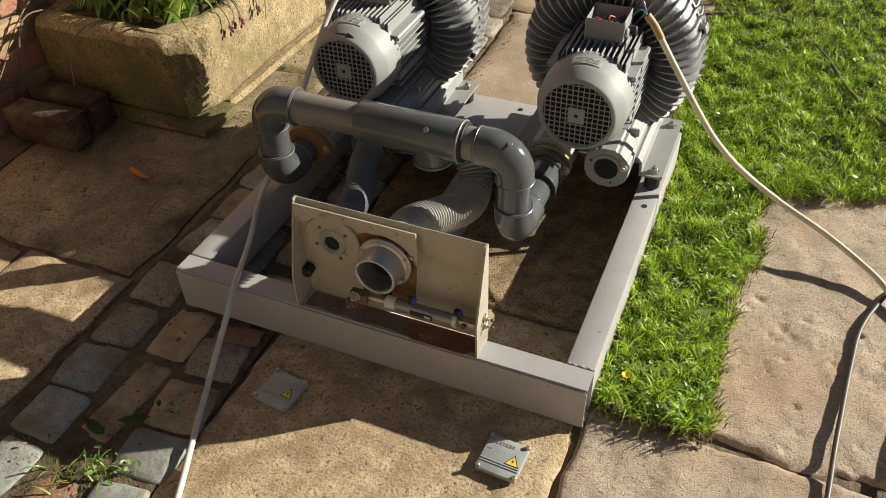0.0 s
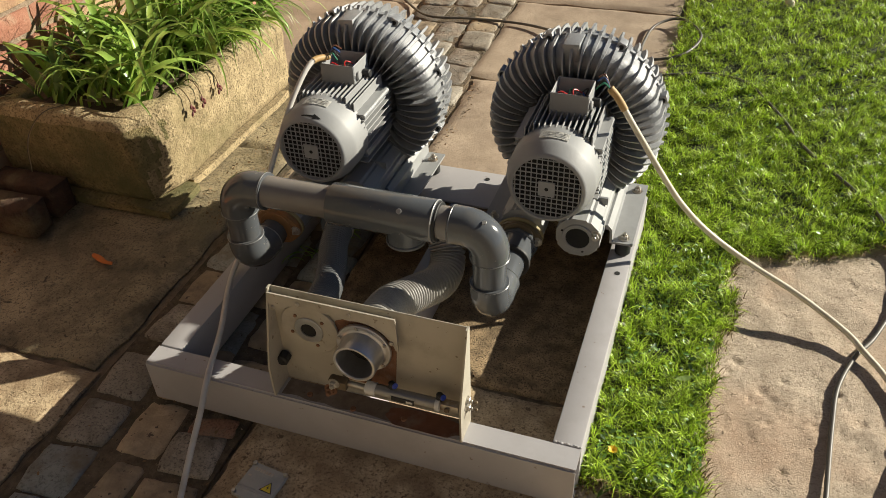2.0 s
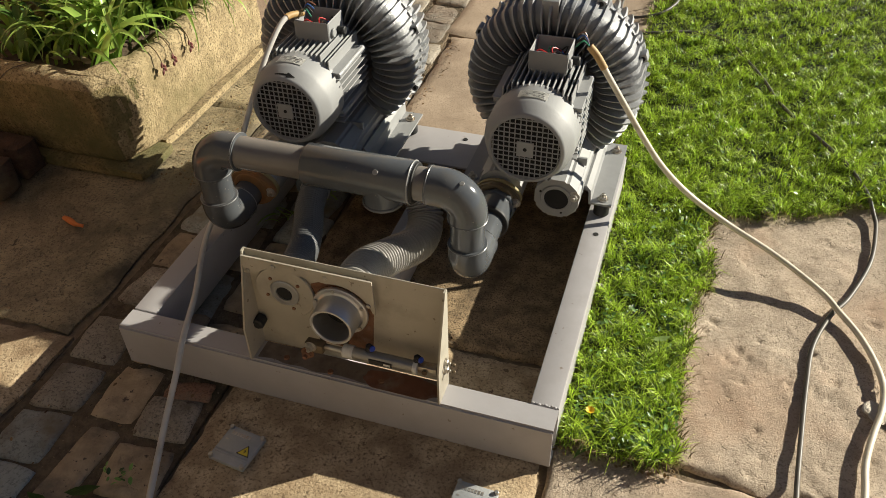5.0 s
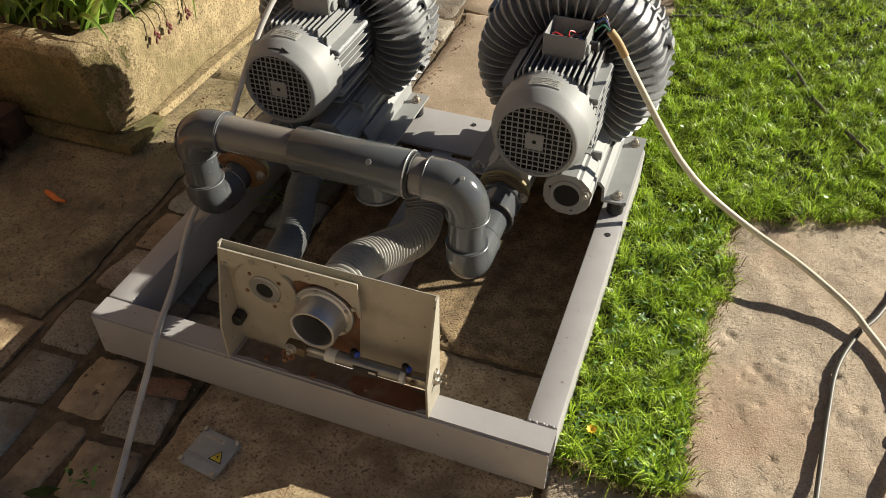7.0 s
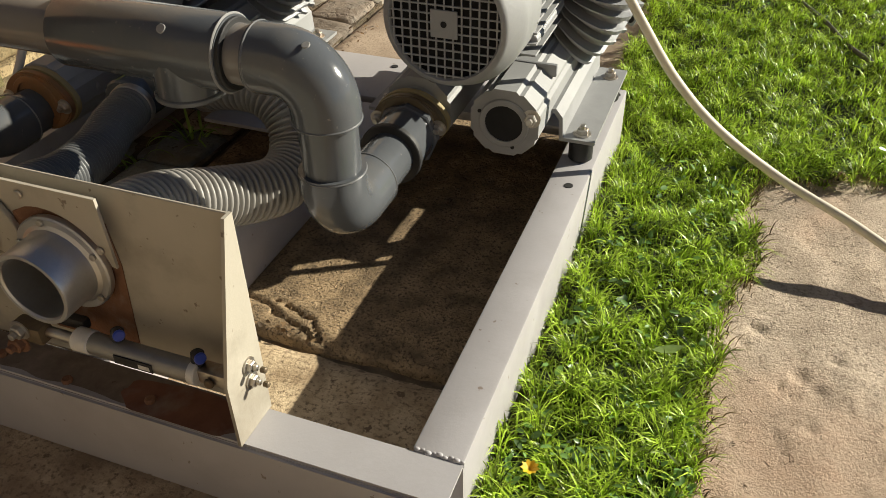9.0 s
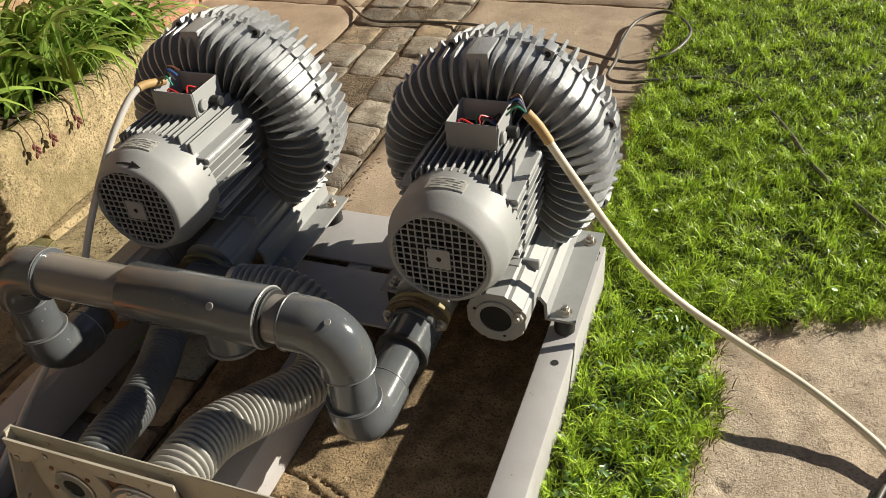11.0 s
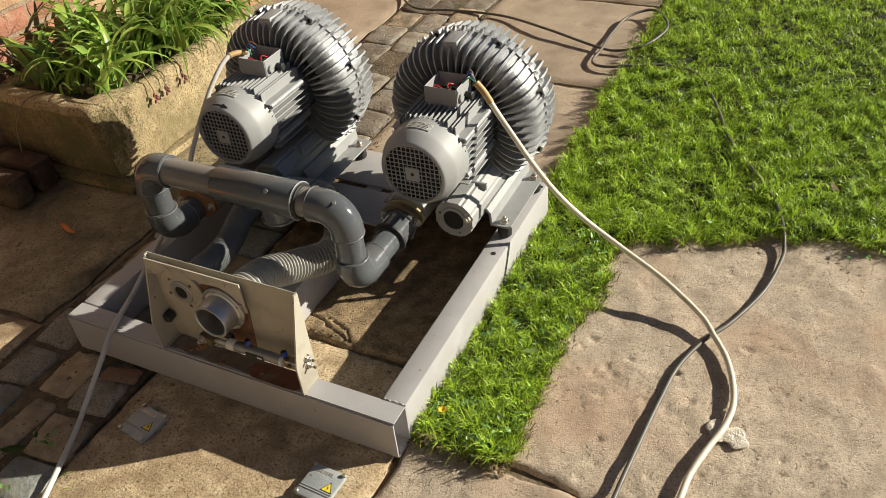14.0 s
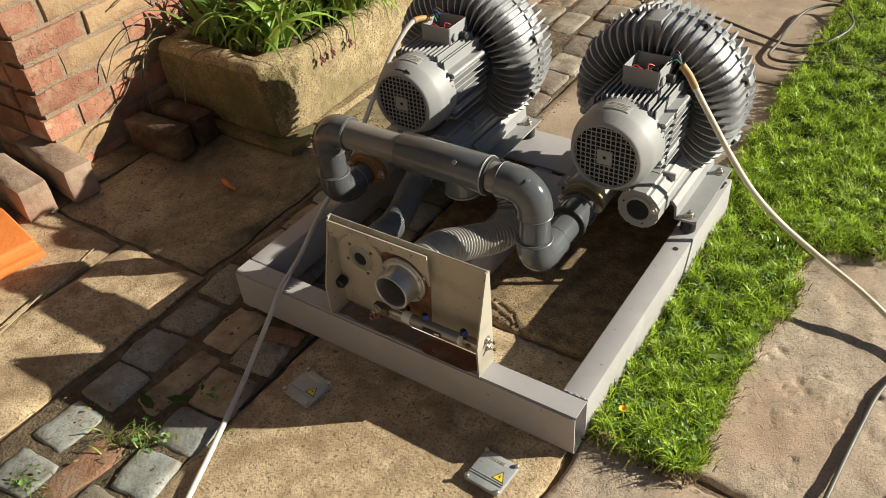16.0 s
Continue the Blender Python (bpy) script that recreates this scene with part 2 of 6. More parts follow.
def box(x0, x1, y0, y1, z0, z1, bevel=0.0, bm=None, segs=2):
    bm = bm or bmesh.new()
    r = bmesh.ops.create_cube(bm, size=1.0)
    vs = r["verts"]
    for v in vs:
        v.co = Vector(((x0 + x1) / 2 + v.co.x * (x1 - x0), (y0 + y1) / 2 + v.co.y * (y1 - y0), (z0 + z1) / 2 + v.co.z * (z1 - z0)))
    if bevel:
        es = list({e for v in vs for e in v.link_edges})
        bmesh.ops.bevel(bm, geom=es, offset=bevel, segments=segs, affect="EDGES", profile=0.6)
    return bm


def axis_frame(origin, direction, up=(0, 0, 1)):
    w = Vector(direction).normalized()
    u = Vector(up)
    if abs(u.normalized().dot(w)) > 0.95:
        u = Vector((1, 0, 0))
    a = u.cross(w).normalized()
    b = w.cross(a)
    return Vector(origin), a, b, w


def lathe(profile, origin, direction, segs=32, bm=None, close=False):
    """Turn a profile of (radius, distance along the axis) round an axis."""
    bm = bm or bmesh.new()
    o, a, b, w = axis_frame(origin, direction)
    rings = []
    for r, h in profile:
        if r < 1e-6:
            rings.append([bm.verts.new(o + w * h)])
        else:
            rings.append([bm.verts.new(o + w * h + (a * math.cos(t) + b * math.sin(t)) * r) for t in (2 * math.pi * i / segs for i in range(segs))])
    pairs = list(zip(rings, rings[1:]))
    if close:
        pairs.append((rings[-1], rings[0]))
    for p, q in pairs:
        for i in range(segs):
            j = (i + 1) % segs
            if len(p) == 1 and len(q) == 1:
                continue
            if len(p) == 1:
                bm.faces.new((p[0], q[i], q[j]))
            elif len(q) == 1:
                bm.faces.new((p[i], q[0], p[j]))
            else:
                bm.faces.new((p[i], q[i], q[j], p[j]))
    bmesh.ops.recalc_face_normals(bm, faces=bm.faces)
    return bm


def rod(origin, direction, r, length, segs=16, bevel=0.0, bm=None):
    b = min(bevel, r * 0.6)
    prof = [(0, 0), (r - b, 0), (r, b), (r, length - b), (r - b, length), (0, length)] if b else [(0, 0), (r, 0), (r, length), (0, length)]
    return lathe(prof, origin, direction, segs, bm)


def ring(origin, direction, r_out, r_in, length, segs=32, bm=None):
    c = min(0.0012, (r_out - r_in) * 0.25)
    return lathe([(r_in, 0), (r_out - c, 0), (r_out, c), (r_out, length - c), (r_out - c, length), (r_in, length)], origin, direction, segs, bm, close=True)


def spline(points, n):
    """Smooth line through points, n even steps along it."""
    p = [Vector(q) for q in points]
    p = [p[0] * 2 - p[1]] + p + [p[-1] * 2 - p[-2]]
    fine = []
    for i in range(1, len(p) - 2):
        for k in range(24):
            t = k / 24
            fine.append(0.5 * (2 * p[i] + (p[i + 1] - p[i - 1]) * t + (2 * p[i - 1] - 5 * p[i] + 4 * p[i + 1] - p[i + 2]) * t * t + (3 * p[i] - p[i - 1] - 3 * p[i + 1] + p[i + 2]) * t ** 3))
    fine.append(p[-2])
    acc = [0.0]
    for a, b in zip(fine, fine[1:]):
        acc.append(acc[-1] + (b - a).length)
    out, j = [], 0
    for k in range(n + 1):
        s = acc[-1] * k / n
        while j < len(acc) - 2 and acc[j + 1] < s:
            j += 1
        f = (s - acc[j]) / max(1e-9, acc[j + 1] - acc[j])
        out.append(fine[j].lerp(fine[j + 1], f))
    return out, acc[-1]


def sweep(pts, radius, segs=12, bm=None, caps=True):
    """A round tube along points; radius is a number or a function of the step."""
    bm = bm or bmesh.new()
    rings = []
    n = len(pts)
    t0 = (pts[1] - pts[0]).normalized()
    up = Vector((0, 0, 1)) if abs(t0.z) < 0.9 else Vector((1, 0, 0))
    a = up.cross(t0).normalized()
    for i in range(n):
        t = (pts[min(i + 1, n - 1)] - pts[max(i - 1, 0)]).normalized()
        a = (a - t * a.dot(t)).normalized()
        b = t.cross(a)
        r = radius(i) if callable(radius) else radius
        rings.append([bm.verts.new(pts[i] + (a * math.cos(2 * math.pi * k / segs) + b * math.sin(2 * math.pi * k / segs)) * r) for k in range(segs)])
    for p, q in zip(rings, rings[1:]):
        for k in range(segs):
            j = (k + 1) % segs
            bm.faces.new((p[k], p[j], q[j], q[k]))
    if caps:
        bm.faces.new(rings[0][::-1])
        bm.faces.new(rings[-1])
    return bm


def prism(outline, y0, y1, plane="xz", bm=None):
    """Extrude a closed outline across a plane: xz along y, xy along z, yz along x."""
    bm = bm or bmesh.new()

    def place(u, v, w):
        return {"xz": (u, w, v), "xy": (u, v, w), "yz": (w, u, v)}[plane]
    f = [bm.verts.new(place(u, v, y0)) for u, v in outline]
    g = [bm.verts.new(place(u, v, y1)) for u, v in outline]
    bm.faces.new(f)
    bm.faces.new(g[::-1])
    for i in range(len(f)):
        j = (i + 1) % len(f)
        bm.faces.new((f[j], f[i], g[i], g[j]))
    bmesh.ops.recalc_face_normals(bm, faces=bm.faces)
    return bm


def hexbolt(origin, direction, r=0.007, parent=None, material="steel", stud=True, name="bolt"):
    o, d = Vector(origin), Vector(direction).normalized()
    bm = rod(o, d, r * 1.45, 0.0015, 20)
    lathe([(0, 0.0015), (r, 0.0015), (r, r * 0.85), (r * 0.85, r), (0, r)], o, d, 6, bm)
    if stud:
        rod(o + d * r, d, r * 0.5, r * 0.7, 10, 0.0005, bm)
    return part(name, bm, material, parent)
M.update({
    "stain": mat("rust_stain", (0.14, 0.052, 0.03), (0.22, 0.095, 0.055), 30, 0.6, c3=(0.24, 0.17, 0.13), c3_scale=18, c3_amount=0.3),
    "grime": mat("brown_grime", (0.13, 0.10, 0.075), (0.25, 0.20, 0.165), 30, 0.65, c3=(0.12, 0.085, 0.06), c3_scale=22, c3_amount=0.5, spots=0.3, spot_scale=90),
    "collar": mat("blue_plastic", (0.02, 0.05, 0.35), (0.03, 0.07, 0.45), 10, 0.35),
    "white_flex": mat("off_white_flex", (0.62, 0.56, 0.44), (0.70, 0.64, 0.51), 20, 0.5, c3=(0.45, 0.39, 0.29), c3_scale=12, c3_amount=0.35),
    "grey_flex": mat("grey_flex", (0.50, 0.48, 0.45), (0.58, 0.56, 0.52), 20, 0.5, c3=(0.36, 0.33, 0.29), c3_scale=12, c3_amount=0.3),
    "dark_flex": mat("dark_flex", (0.075, 0.068, 0.057), (0.125, 0.113, 0.095), 20, 0.5),
    "sheath": mat("brown_sheath", (0.36, 0.22, 0.08), (0.44, 0.29, 0.12), 30, 0.6),
    "wire_brown": mat("brown_wire", (0.14, 0.06, 0.03), (0.18, 0.08, 0.04), 10, 0.4),
    "yellow": mat("yellow_sign", (0.75, 0.58, 0.04), (0.80, 0.64, 0.06), 30, 0.5),
})
M.update({
    "wallstone": mat("pinkish_stone", (0.22, 0.145, 0.10), (0.34, 0.235, 0.17), 14, 0.9, bump=0.6, bump_scale=70, c3=(0.42, 0.32, 0.24), c3_scale=8, bump_dist=0.006),
    "terracotta": mat("orange_terracotta", (0.62, 0.17, 0.035), (0.70, 0.22, 0.05), 9, 0.6, bump=0.2, bump_scale=90, c3=(0.55, 0.15, 0.04), c3_scale=5),
    "rubble": mat("pale_rubble", (0.56, 0.50, 0.41), (0.68, 0.61, 0.51), 30, 0.95, bump=0.8, bump_scale=120),
    "grass": mat("grass_blade", (0.022, 0.078, 0.005), (0.60, 0.83, 0.074), 30, 0.4, c3=(0.60, 0.68, 0.11), c3_scale=7, c3_amount=0.15, island=True, translucent=0.32),
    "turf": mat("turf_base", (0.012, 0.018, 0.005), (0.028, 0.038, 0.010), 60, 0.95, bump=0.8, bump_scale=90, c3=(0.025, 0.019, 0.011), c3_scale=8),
    "leaf": mat("strap_leaf", (0.16, 0.30, 0.05), (0.36, 0.52, 0.11), 14, 0.30, objrand=0.42, translucent=0.4, c3=(0.34, 0.40, 0.08), c3_scale=5),
    "broad": mat("broad_leaf", (0.05, 0.13, 0.02), (0.12, 0.24, 0.04), 18, 0.4, island=True, translucent=0.3),
    "clover": mat("clover_leaf", (0.06, 0.16, 0.03), (0.22, 0.40, 0.10), 18, 0.38, island=True, translucent=0.25),
    "thatch": mat("dry_thatch", (0.10, 0.068, 0.032), (0.30, 0.215, 0.10), 20, 0.8, island=True),
    "dry": mat("dry_stalk", (0.44, 0.33, 0.18), (0.58, 0.45, 0.27), 20, 0.8, island=True),
    "litter": mat("leaf_litter", (0.12, 0.07, 0.035), (0.24, 0.15, 0.07), 30, 0.85, island=True),
    "petal": mat("yellow_petal", (0.85, 0.55, 0.02), (0.9, 0.62, 0.03), 30, 0.5, translucent=0.25),
    "bud": mat("dark_red_bud", (0.12, 0.03, 0.03), (0.2, 0.06, 0.05), 30, 0.6),
})

# ---------- ground ----------
bm = bmesh.new()
bmesh.ops.create_grid(bm, x_segments=60, y_segments=60, size=1.0)
for v in bm.verts:
    u, w = v.co.x, v.co.y
    v.co = Vector((400 * u * abs(u) ** 3 + 4 * u - 0.3, 400 * w * abs(w) ** 3 + 4 * w + 0.8, -0.016))
    v.co.z += 0.003 * noise.noise(v.co * 6)
tagged(part("ground", bm, "joint"), "sandy soil ground under the paving", "ground", kind="structure")

rng = random.Random(4)


def line_distance(q, a, b):
    ux, uy = b[0] - a[0], b[1] - a[1]
    t = min(1.0, max(0.0, ((q[0] - a[0]) * ux + (q[1] - a[1]) * uy) / (ux * ux + uy * uy)))
    return math.hypot(q[0] - a[0] - t * ux, q[1] - a[1] - t * uy)


def slab(x0, x1, y0, y1, material, parent, top=0.0, rough=0.003, seed=0, outline=0.006, pits=0, res=0.018, cracks=()):
    """A flagstone with an uneven top and broken edges."""
    r = random.Random(seed * 7 + 1)
    nx, ny = max(6, int((x1 - x0) / res)), max(6, int((y1 - y0) / res))
    # broken hollows: a few patches of small ones, single ones between
    nests = [(r.uniform(x0, x1), r.uniform(y0, y1)) for _ in range(7)]
    holes = []
    for k in range(pits):
        c_ = r.choice(nests)
        hx, hy = (r.gauss(c_[0], 0.12), r.gauss(c_[1], 0.10)) if k % 3 else (r.uniform(x0, x1), r.uniform(y0, y1))
        holes.append((hx, hy, r.choice((0.003, 0.004, 0.005, 0.006, 0.007, 0.010)) * r.uniform(0.85, 1.25), r.uniform(0.0015, 0.0048), r.uniform(0, 3.14), r.uniform(1.0, 2.1)))
    bins = {}
    for h in holes:
        for i in (-1, 0, 1):
            for j in (-1, 0, 1):
                bins.setdefault((int(h[0] // 0.05) + i, int(h[1] // 0.05) + j), []).append(h)
    bm = bmesh.new()
    bmesh.ops.create_grid(bm, x_segments=nx, y_segments=ny, size=0.5)
    for v in bm.verts:
        u, w = v.co.x + 0.5, v.co.y + 0.5
        p = Vector((x0 + u * (x1 - x0), y0 + w * (y1 - y0), seed * 3.1))
        e = min(u * (x1 - x0), (1 - u) * (x1 - x0), w * (y1 - y0), (1 - w) * (y1 - y0))
        k = max(0.0, 1 - e / 0.04)
        wob = Vector((noise.noise(p * 9), noise.noise(p * 9 + Vector((5, 5, 5))), 0)) * outline * 2.2 + Vector((noise.noise(p * 45), noise.noise(p * 45 + Vector((7, 1, 2))), 0)) * outline * 0.7
        z = top + rough * (noise.noise(p * 4) * 1.4 + noise.noise(p * 13) * 0.6 + noise.noise(p * 33) * 0.28 + 0.35 * max(0.0, noise.noise(p * 5 + Vector((3, 8, 1)))) * noise.noise(p * 62)) - 0.006 * max(0, 1 - e / 0.014) ** 2 - 0.0025 * k * k
        for hx, hy, hr, hd, ha, hl in bins.get((int(p.x // 0.05), int(p.y // 0.05)), ()):
            dx, dy = p.x - hx + 0.004 * noise.noise(p * 90), p.y - hy + 0.004 * noise.noise(p * 90 + Vector((4, 4, 4)))
            du, dv = dx * math.cos(ha) + dy * math.sin(ha), (dy * math.cos(ha) - dx * math.sin(ha)) * hl
            d2 = (du * du + dv * dv) / (hr * hr)
            if d2 < 1.6:
                z -= hd * max(0.0, 1 - d2 / 1.6)
        for line in cracks:
            q = (p.x, p.y + 0.008 * noise.noise(p * 34) + 0.004 * noise.noise(p * 110))
            d = min(line_distance(q, a_, b_) for a_, b_ in zip(line, line[1:]))
            z -= 0.007 * max(0.0, 1 - d / 0.0036) + 0.0008 * max(0.0, 1 - d / 0.009)
        v.co = Vector((p.x, p.y, z)) + wob * k
    edge = [e for e in bm.edges if e.is_boundary]
    ex = bmesh.ops.extrude_edge_only(bm, edges=edge)["geom"]
    for g in ex:
        if isinstance(g, bmesh.types.BMVert):
            g.co.z = -0.045
    bmesh.ops.recalc_face_normals(bm, faces=bm.faces)
    return part("slab", bm, material, parent, smooth=0.9)


paving = thing("pavement", (0, 0, 0), "worn sandstone paving slabs with sandy joints", "pavement", kind="structure")
SLABS = [
    # x0, x1, y0, y1, top, rough: path in front of and under the frame
    (-0.622, -0.016, -1.10, 0.222, 0.0, 0.0022), (-0.632, -0.012, 0.234, 0.90, -0.002, 0.003), (-0.655, -0.02, 0.915, 1.552, -0.002, 0.002),
    (-0.69, -0.04, 1.565, 2.258, -0.002, 0.002), (-0.72, -0.06, 2.272, 3.0, -0.002, 0.002), (-0.74, -0.06, 3.01, 3.8, -0.002, 0.002),
    # left of the drain
    (-1.295, -1.008, -1.1, 0.02, -0.001, 0.003), (-1.72, -1.306, -1.1, 0.018, -0.001, 0.003), (-2.3, -1.73, -1.1, -0.06, 0.0, 0.003),
    (-1.60, -1.018, 0.034, 0.935, -0.003, 0.003), (-2.1, -1.61, -0.05, 0.60, -0.003, 0.003),
    (-1.38, -1.04, 0.94, 1.42, -0.004, 0.003), (-1.75, -1.075, 1.43, 2.13, -0.002, 0.002), (-2.0, -1.105, 2.14, 3.0, -0.002, 0.002), (-1.68, -1.13, 3.01, 3.9, -0.002, 0.002),
]
# broken edge of the slab inside the frame
CRACKS = [[(-0.45, 0.296), (-0.39, 0.290), (-0.357, 0.281), (-0.328, 0.269), (-0.303, 0.259), (-0.27, 0.246), (-0.235, 0.236)],
          [(-0.345, 0.292), (-0.302, 0.281), (-0.284, 0.276), (-0.274, 0.262), (-0.262, 0.246)]]
# slab 1, inside the skid, takes the brown stone darkened for shade
for i, (a, b, c, d, top, ro) in enumerate(SLABS):
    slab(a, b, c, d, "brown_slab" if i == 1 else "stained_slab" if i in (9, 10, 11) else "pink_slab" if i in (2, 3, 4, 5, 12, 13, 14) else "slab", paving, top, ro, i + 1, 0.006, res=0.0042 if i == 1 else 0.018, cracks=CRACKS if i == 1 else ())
slab(-0.004, 0.62, -1.1, 0.058, "rough_slab", paving, -0.004, 0.0068, 31, 0.008, pits=190, res=0.0055)
slab(0.632, 1.5, -1.1, 0.064, "rough_slab", paving, -0.004, 0.004, 32, 0.008, pits=60)
slab(0.17, 1.25, 0.072, 0.98, "rough_slab", paving, -0.002, 0.0052, 33, 0.009, pits=260, res=0.0055)
slab(1.26, 2.4, 0.07, 1.0, "rough_slab", paving, -0.002, 0.0032, 34, 0.009, pits=40)

# the paving goes on behind the walk and to the right
for i, (a, b, c, d) in enumerate(((-2.6, -1.75, -2.69, -1.112), (-1.74, -0.90, -2.69, -1.112), (-0.89, -0.01, -2.69, -1.112), (0.0, 0.95, -2.69, -1.112), (0.96, 1.9, -2.69, -1.112), (1.91, 2.9, -2.69, -1.112), (2.91, 4.4, -2.69, -1.112),
                                  (1.51, 2.4, -1.1, 0.062), (2.41, 3.4, -1.1, 0.062), (3.41, 4.4, -1.1, 0.062), (2.41, 3.4, 0.072, 1.0), (3.41, 4.4, 0.072, 1.02))):
    slab(a, b, c, d, "rough_slab" if i % 3 else "slab", paving, -0.003, 0.003, 50 + i, 0.009, res=0.05)

# setts of the drain: two raised rows and a low middle row


def sett_mesh(name, seed, material, w, d):
    """A worn sett: rounded, uneven outline, humped top."""
    w, d = w * 1.13, d * 1.16
    r = random.Random(seed)
    off = Vector((seed * 3.7, seed * 1.9, 0))
    ph = [r.uniform(0, 6.28) for _ in range(3)]
    bm = bmesh.new()
    n, rings = 28, []
    for f, dz in ((1.02, -0.050), (1.0, -0.010), (0.965, -0.0035), (0.88, -0.0008), (0.60, 0.0006), (0.30, 0.0010)):
        row = []
        for k in range(n):
            t = 2 * math.pi * (k + 0.5) / n
            c_, s_ = math.cos(t), math.sin(t)
            q = (abs(c_) ** 14 + abs(s_) ** 14) ** (-1 / 14)
            wob = 1 + 0.022 * math.sin(2 * t + ph[0]) + 0.022 * math.sin(3 * t + ph[1]) + 0.014 * math.sin(7 * t + ph[2])
            x, y = c_ * q * wob * f * w / 2, s_ * q * wob * f * d / 2
            p = Vector((x, y, 0)) * 28 + off
            row.append(bm.verts.new((x, y, dz + (0.0035 * noise.noise(p) + 0.0014 * noise.noise(p * 3) if dz > -0.04 else 0.0))))
        rings.append(row)
    for p, q in zip(rings, rings[1:]):
        for k in range(n):
            bm.faces.new((p[k], p[(k + 1) % n], q[(k + 1) % n], q[k]))
    bm.faces.new(rings[-1])
    for f in bm.faces:
        f.smooth = True
    me = bpy.data.meshes.new(name)
    bm.to_mesh(me)
    bm.free()
    me.materials.append(M[material])
    return me


def drain_x(y):
    return -0.036 * max(0.0, y - 0.3)


drain = thing("drain_channel", (-0.82, 0, 0), "drain channel of worn stone setts in three rows", "paving setts", kind="structure")
ROWS = [(-0.972, -0.868, 0.000, 0.126), (-0.846, -0.762, -0.004, 0.150), (-0.740, -0.644, 0.001, 0.118)]
part("joint_fill", prism([(-0.992, -1.1), (-0.632, -1.1), (-0.632, 0.3), (-0.632 + drain_x(3.75), 3.75), (-0.992 + drain_x(3.75), 3.75), (-0.992, 0.3)], -0.03, -0.0075, "xy"), "groove", drain)
# the setts that lie open in front of and beside the skid: x, y, width, length, turn
NEAR = {
    "bluesett": ((-0.886, -0.560, 0.098, 0.078, 4), (-0.905, -0.440, 0.084, 0.098, -3), (-0.908, -0.320, 0.094, 0.092, 0), (-0.920, -0.205, 0.096, 0.098, 5), (-0.682, -0.326, 0.100, 0.086, 6), (-0.672, -0.440, 0.088, 0.088, 9)),
    "greysett": ((-0.924, -0.088, 0.092, 0.094, 3), (-0.930, 0.040, 0.094, 0.104, 4), (-0.697, -0.098, 0.094, 0.084, 8), (-0.695, -0.560, 0.090, 0.100, 2)),
    "sett": ((-0.803, -0.066, 0.084, 0.122, 2), (-0.798, -0.242, 0.062, 0.160, -4), (-0.690, -0.218, 0.098, 0.094, 7), (-0.800, 0.085, 0.084, 0.140, 0), (-0.696, 0.090, 0.094, 0.104, 3)),
    "redsett": ((-0.792, -0.500, 0.074, 0.150, -6), (-0.694, -0.030, 0.086, 0.040, 12)),
}
k = 0
for mat_name, spots in NEAR.items():
    for x, y, w, d, turn in spots:
        ob = new("sett", sett_mesh("sett", 200 + k, mat_name, w, d))
        ob.parent = drain
        ob.location = (x + 0.82, y, rng.uniform(-0.003, 0.001) - (0.004 if -0.85 < x < -0.75 else 0.0))
        ob.rotation_euler = (rng.uniform(-0.02, 0.02), rng.uniform(-0.02, 0.02), radians(turn))
        k += 1
for row, (x0, x1, top, pitch) in enumerate(ROWS):
    near_kinds = [sett_mesh("sett", 10 * row + q, ("bluesett", "sett", "greysett")[q % 3], x1 - x0, pitch - 0.020) for q in range(4)]
    far_kinds = [sett_mesh("sett", 10 * row + 40 + q, ("greysett", "darksett", "sett", "darksett")[q % 4], x1 - x0 + 0.004, pitch + 0.004) for q in range(6)]
    for lo_y, hi_y in ((-1.02, -0.66), (0.205, 3.7)):
        y = lo_y + 0.02 * row
        while y < hi_y:
            far_off = y > 0.75
            ob = new("sett", rng.choice(far_kinds if far_off else near_kinds))
            ob.parent = drain
            ob.location = ((x0 + x1) / 2 + drain_x(y) * (1.25 - 0.12 * row) + 0.82 + rng.uniform(-0.006, 0.006), y, top + rng.uniform(-0.006, 0.003))
            ob.rotation_euler = (rng.uniform(-0.04, 0.04), rng.uniform(-0.04, 0.04), math.pi * rng.randrange(2) + rng.uniform(-0.07, 0.07))
            y += (pitch + (0.026 if far_off else 0.0)) * rng.uniform(0.97, 1.03)

# ---------- steel frame ----------
H = 0.100
skid = thing("steel_skid_frame", (-0.42, 0.42, 0), "pale grey painted steel base frame with open rail ends", "machine frame")
# front rail: hollow, open at its ends
bm = bmesh.new()
o = [(0.0, 0.0), (0.052, 0.0), (0.052, H), (0.0, H)]
i_ = [(0.003, 0.003), (0.049, 0.003), (0.049, H - 0.003), (0.003, H - 0.003)]
va = [[bm.verts.new((x, y, z)) for y, z in lst] for lst, x in ((o, -0.84), (o, 0.0), (i_, 0.0), (i_, -0.84))]
for p, q in ((0, 1), (1, 2), (2, 3), (3, 0)):
    for k in range(4):
        j = (k + 1) % 4
        bm.faces.new((va[p][k], va[p][j], va[q][j], va[q][k]))
bmesh.ops.recalc_face_normals(bm, faces=bm.faces)
bmesh.ops.bevel(bm, geom=[e for e in bm.edges if abs(e.verts[0].co.x - e.verts[1].co.x) > 0.5 and abs(e.verts[0].co.z - 0.05) > 0.049], offset=0.004, segments=2, affect="EDGES")
part("front_rail", bm, "frame_paint", skid)
for nm, x0, x1 in (("side_rail", -0.050, 0.0), ("side_rail", -0.84, -0.79)):
    part(nm, box(x0, x1, 0.0525, 0.843, 0.001, H, 0.003), "frame_paint", skid)
part("back_rail", box(-0.788, -0.052, 0.688, 0.838, H - 0.006, H - 0.0005, 0.001), "frame_paint", skid)
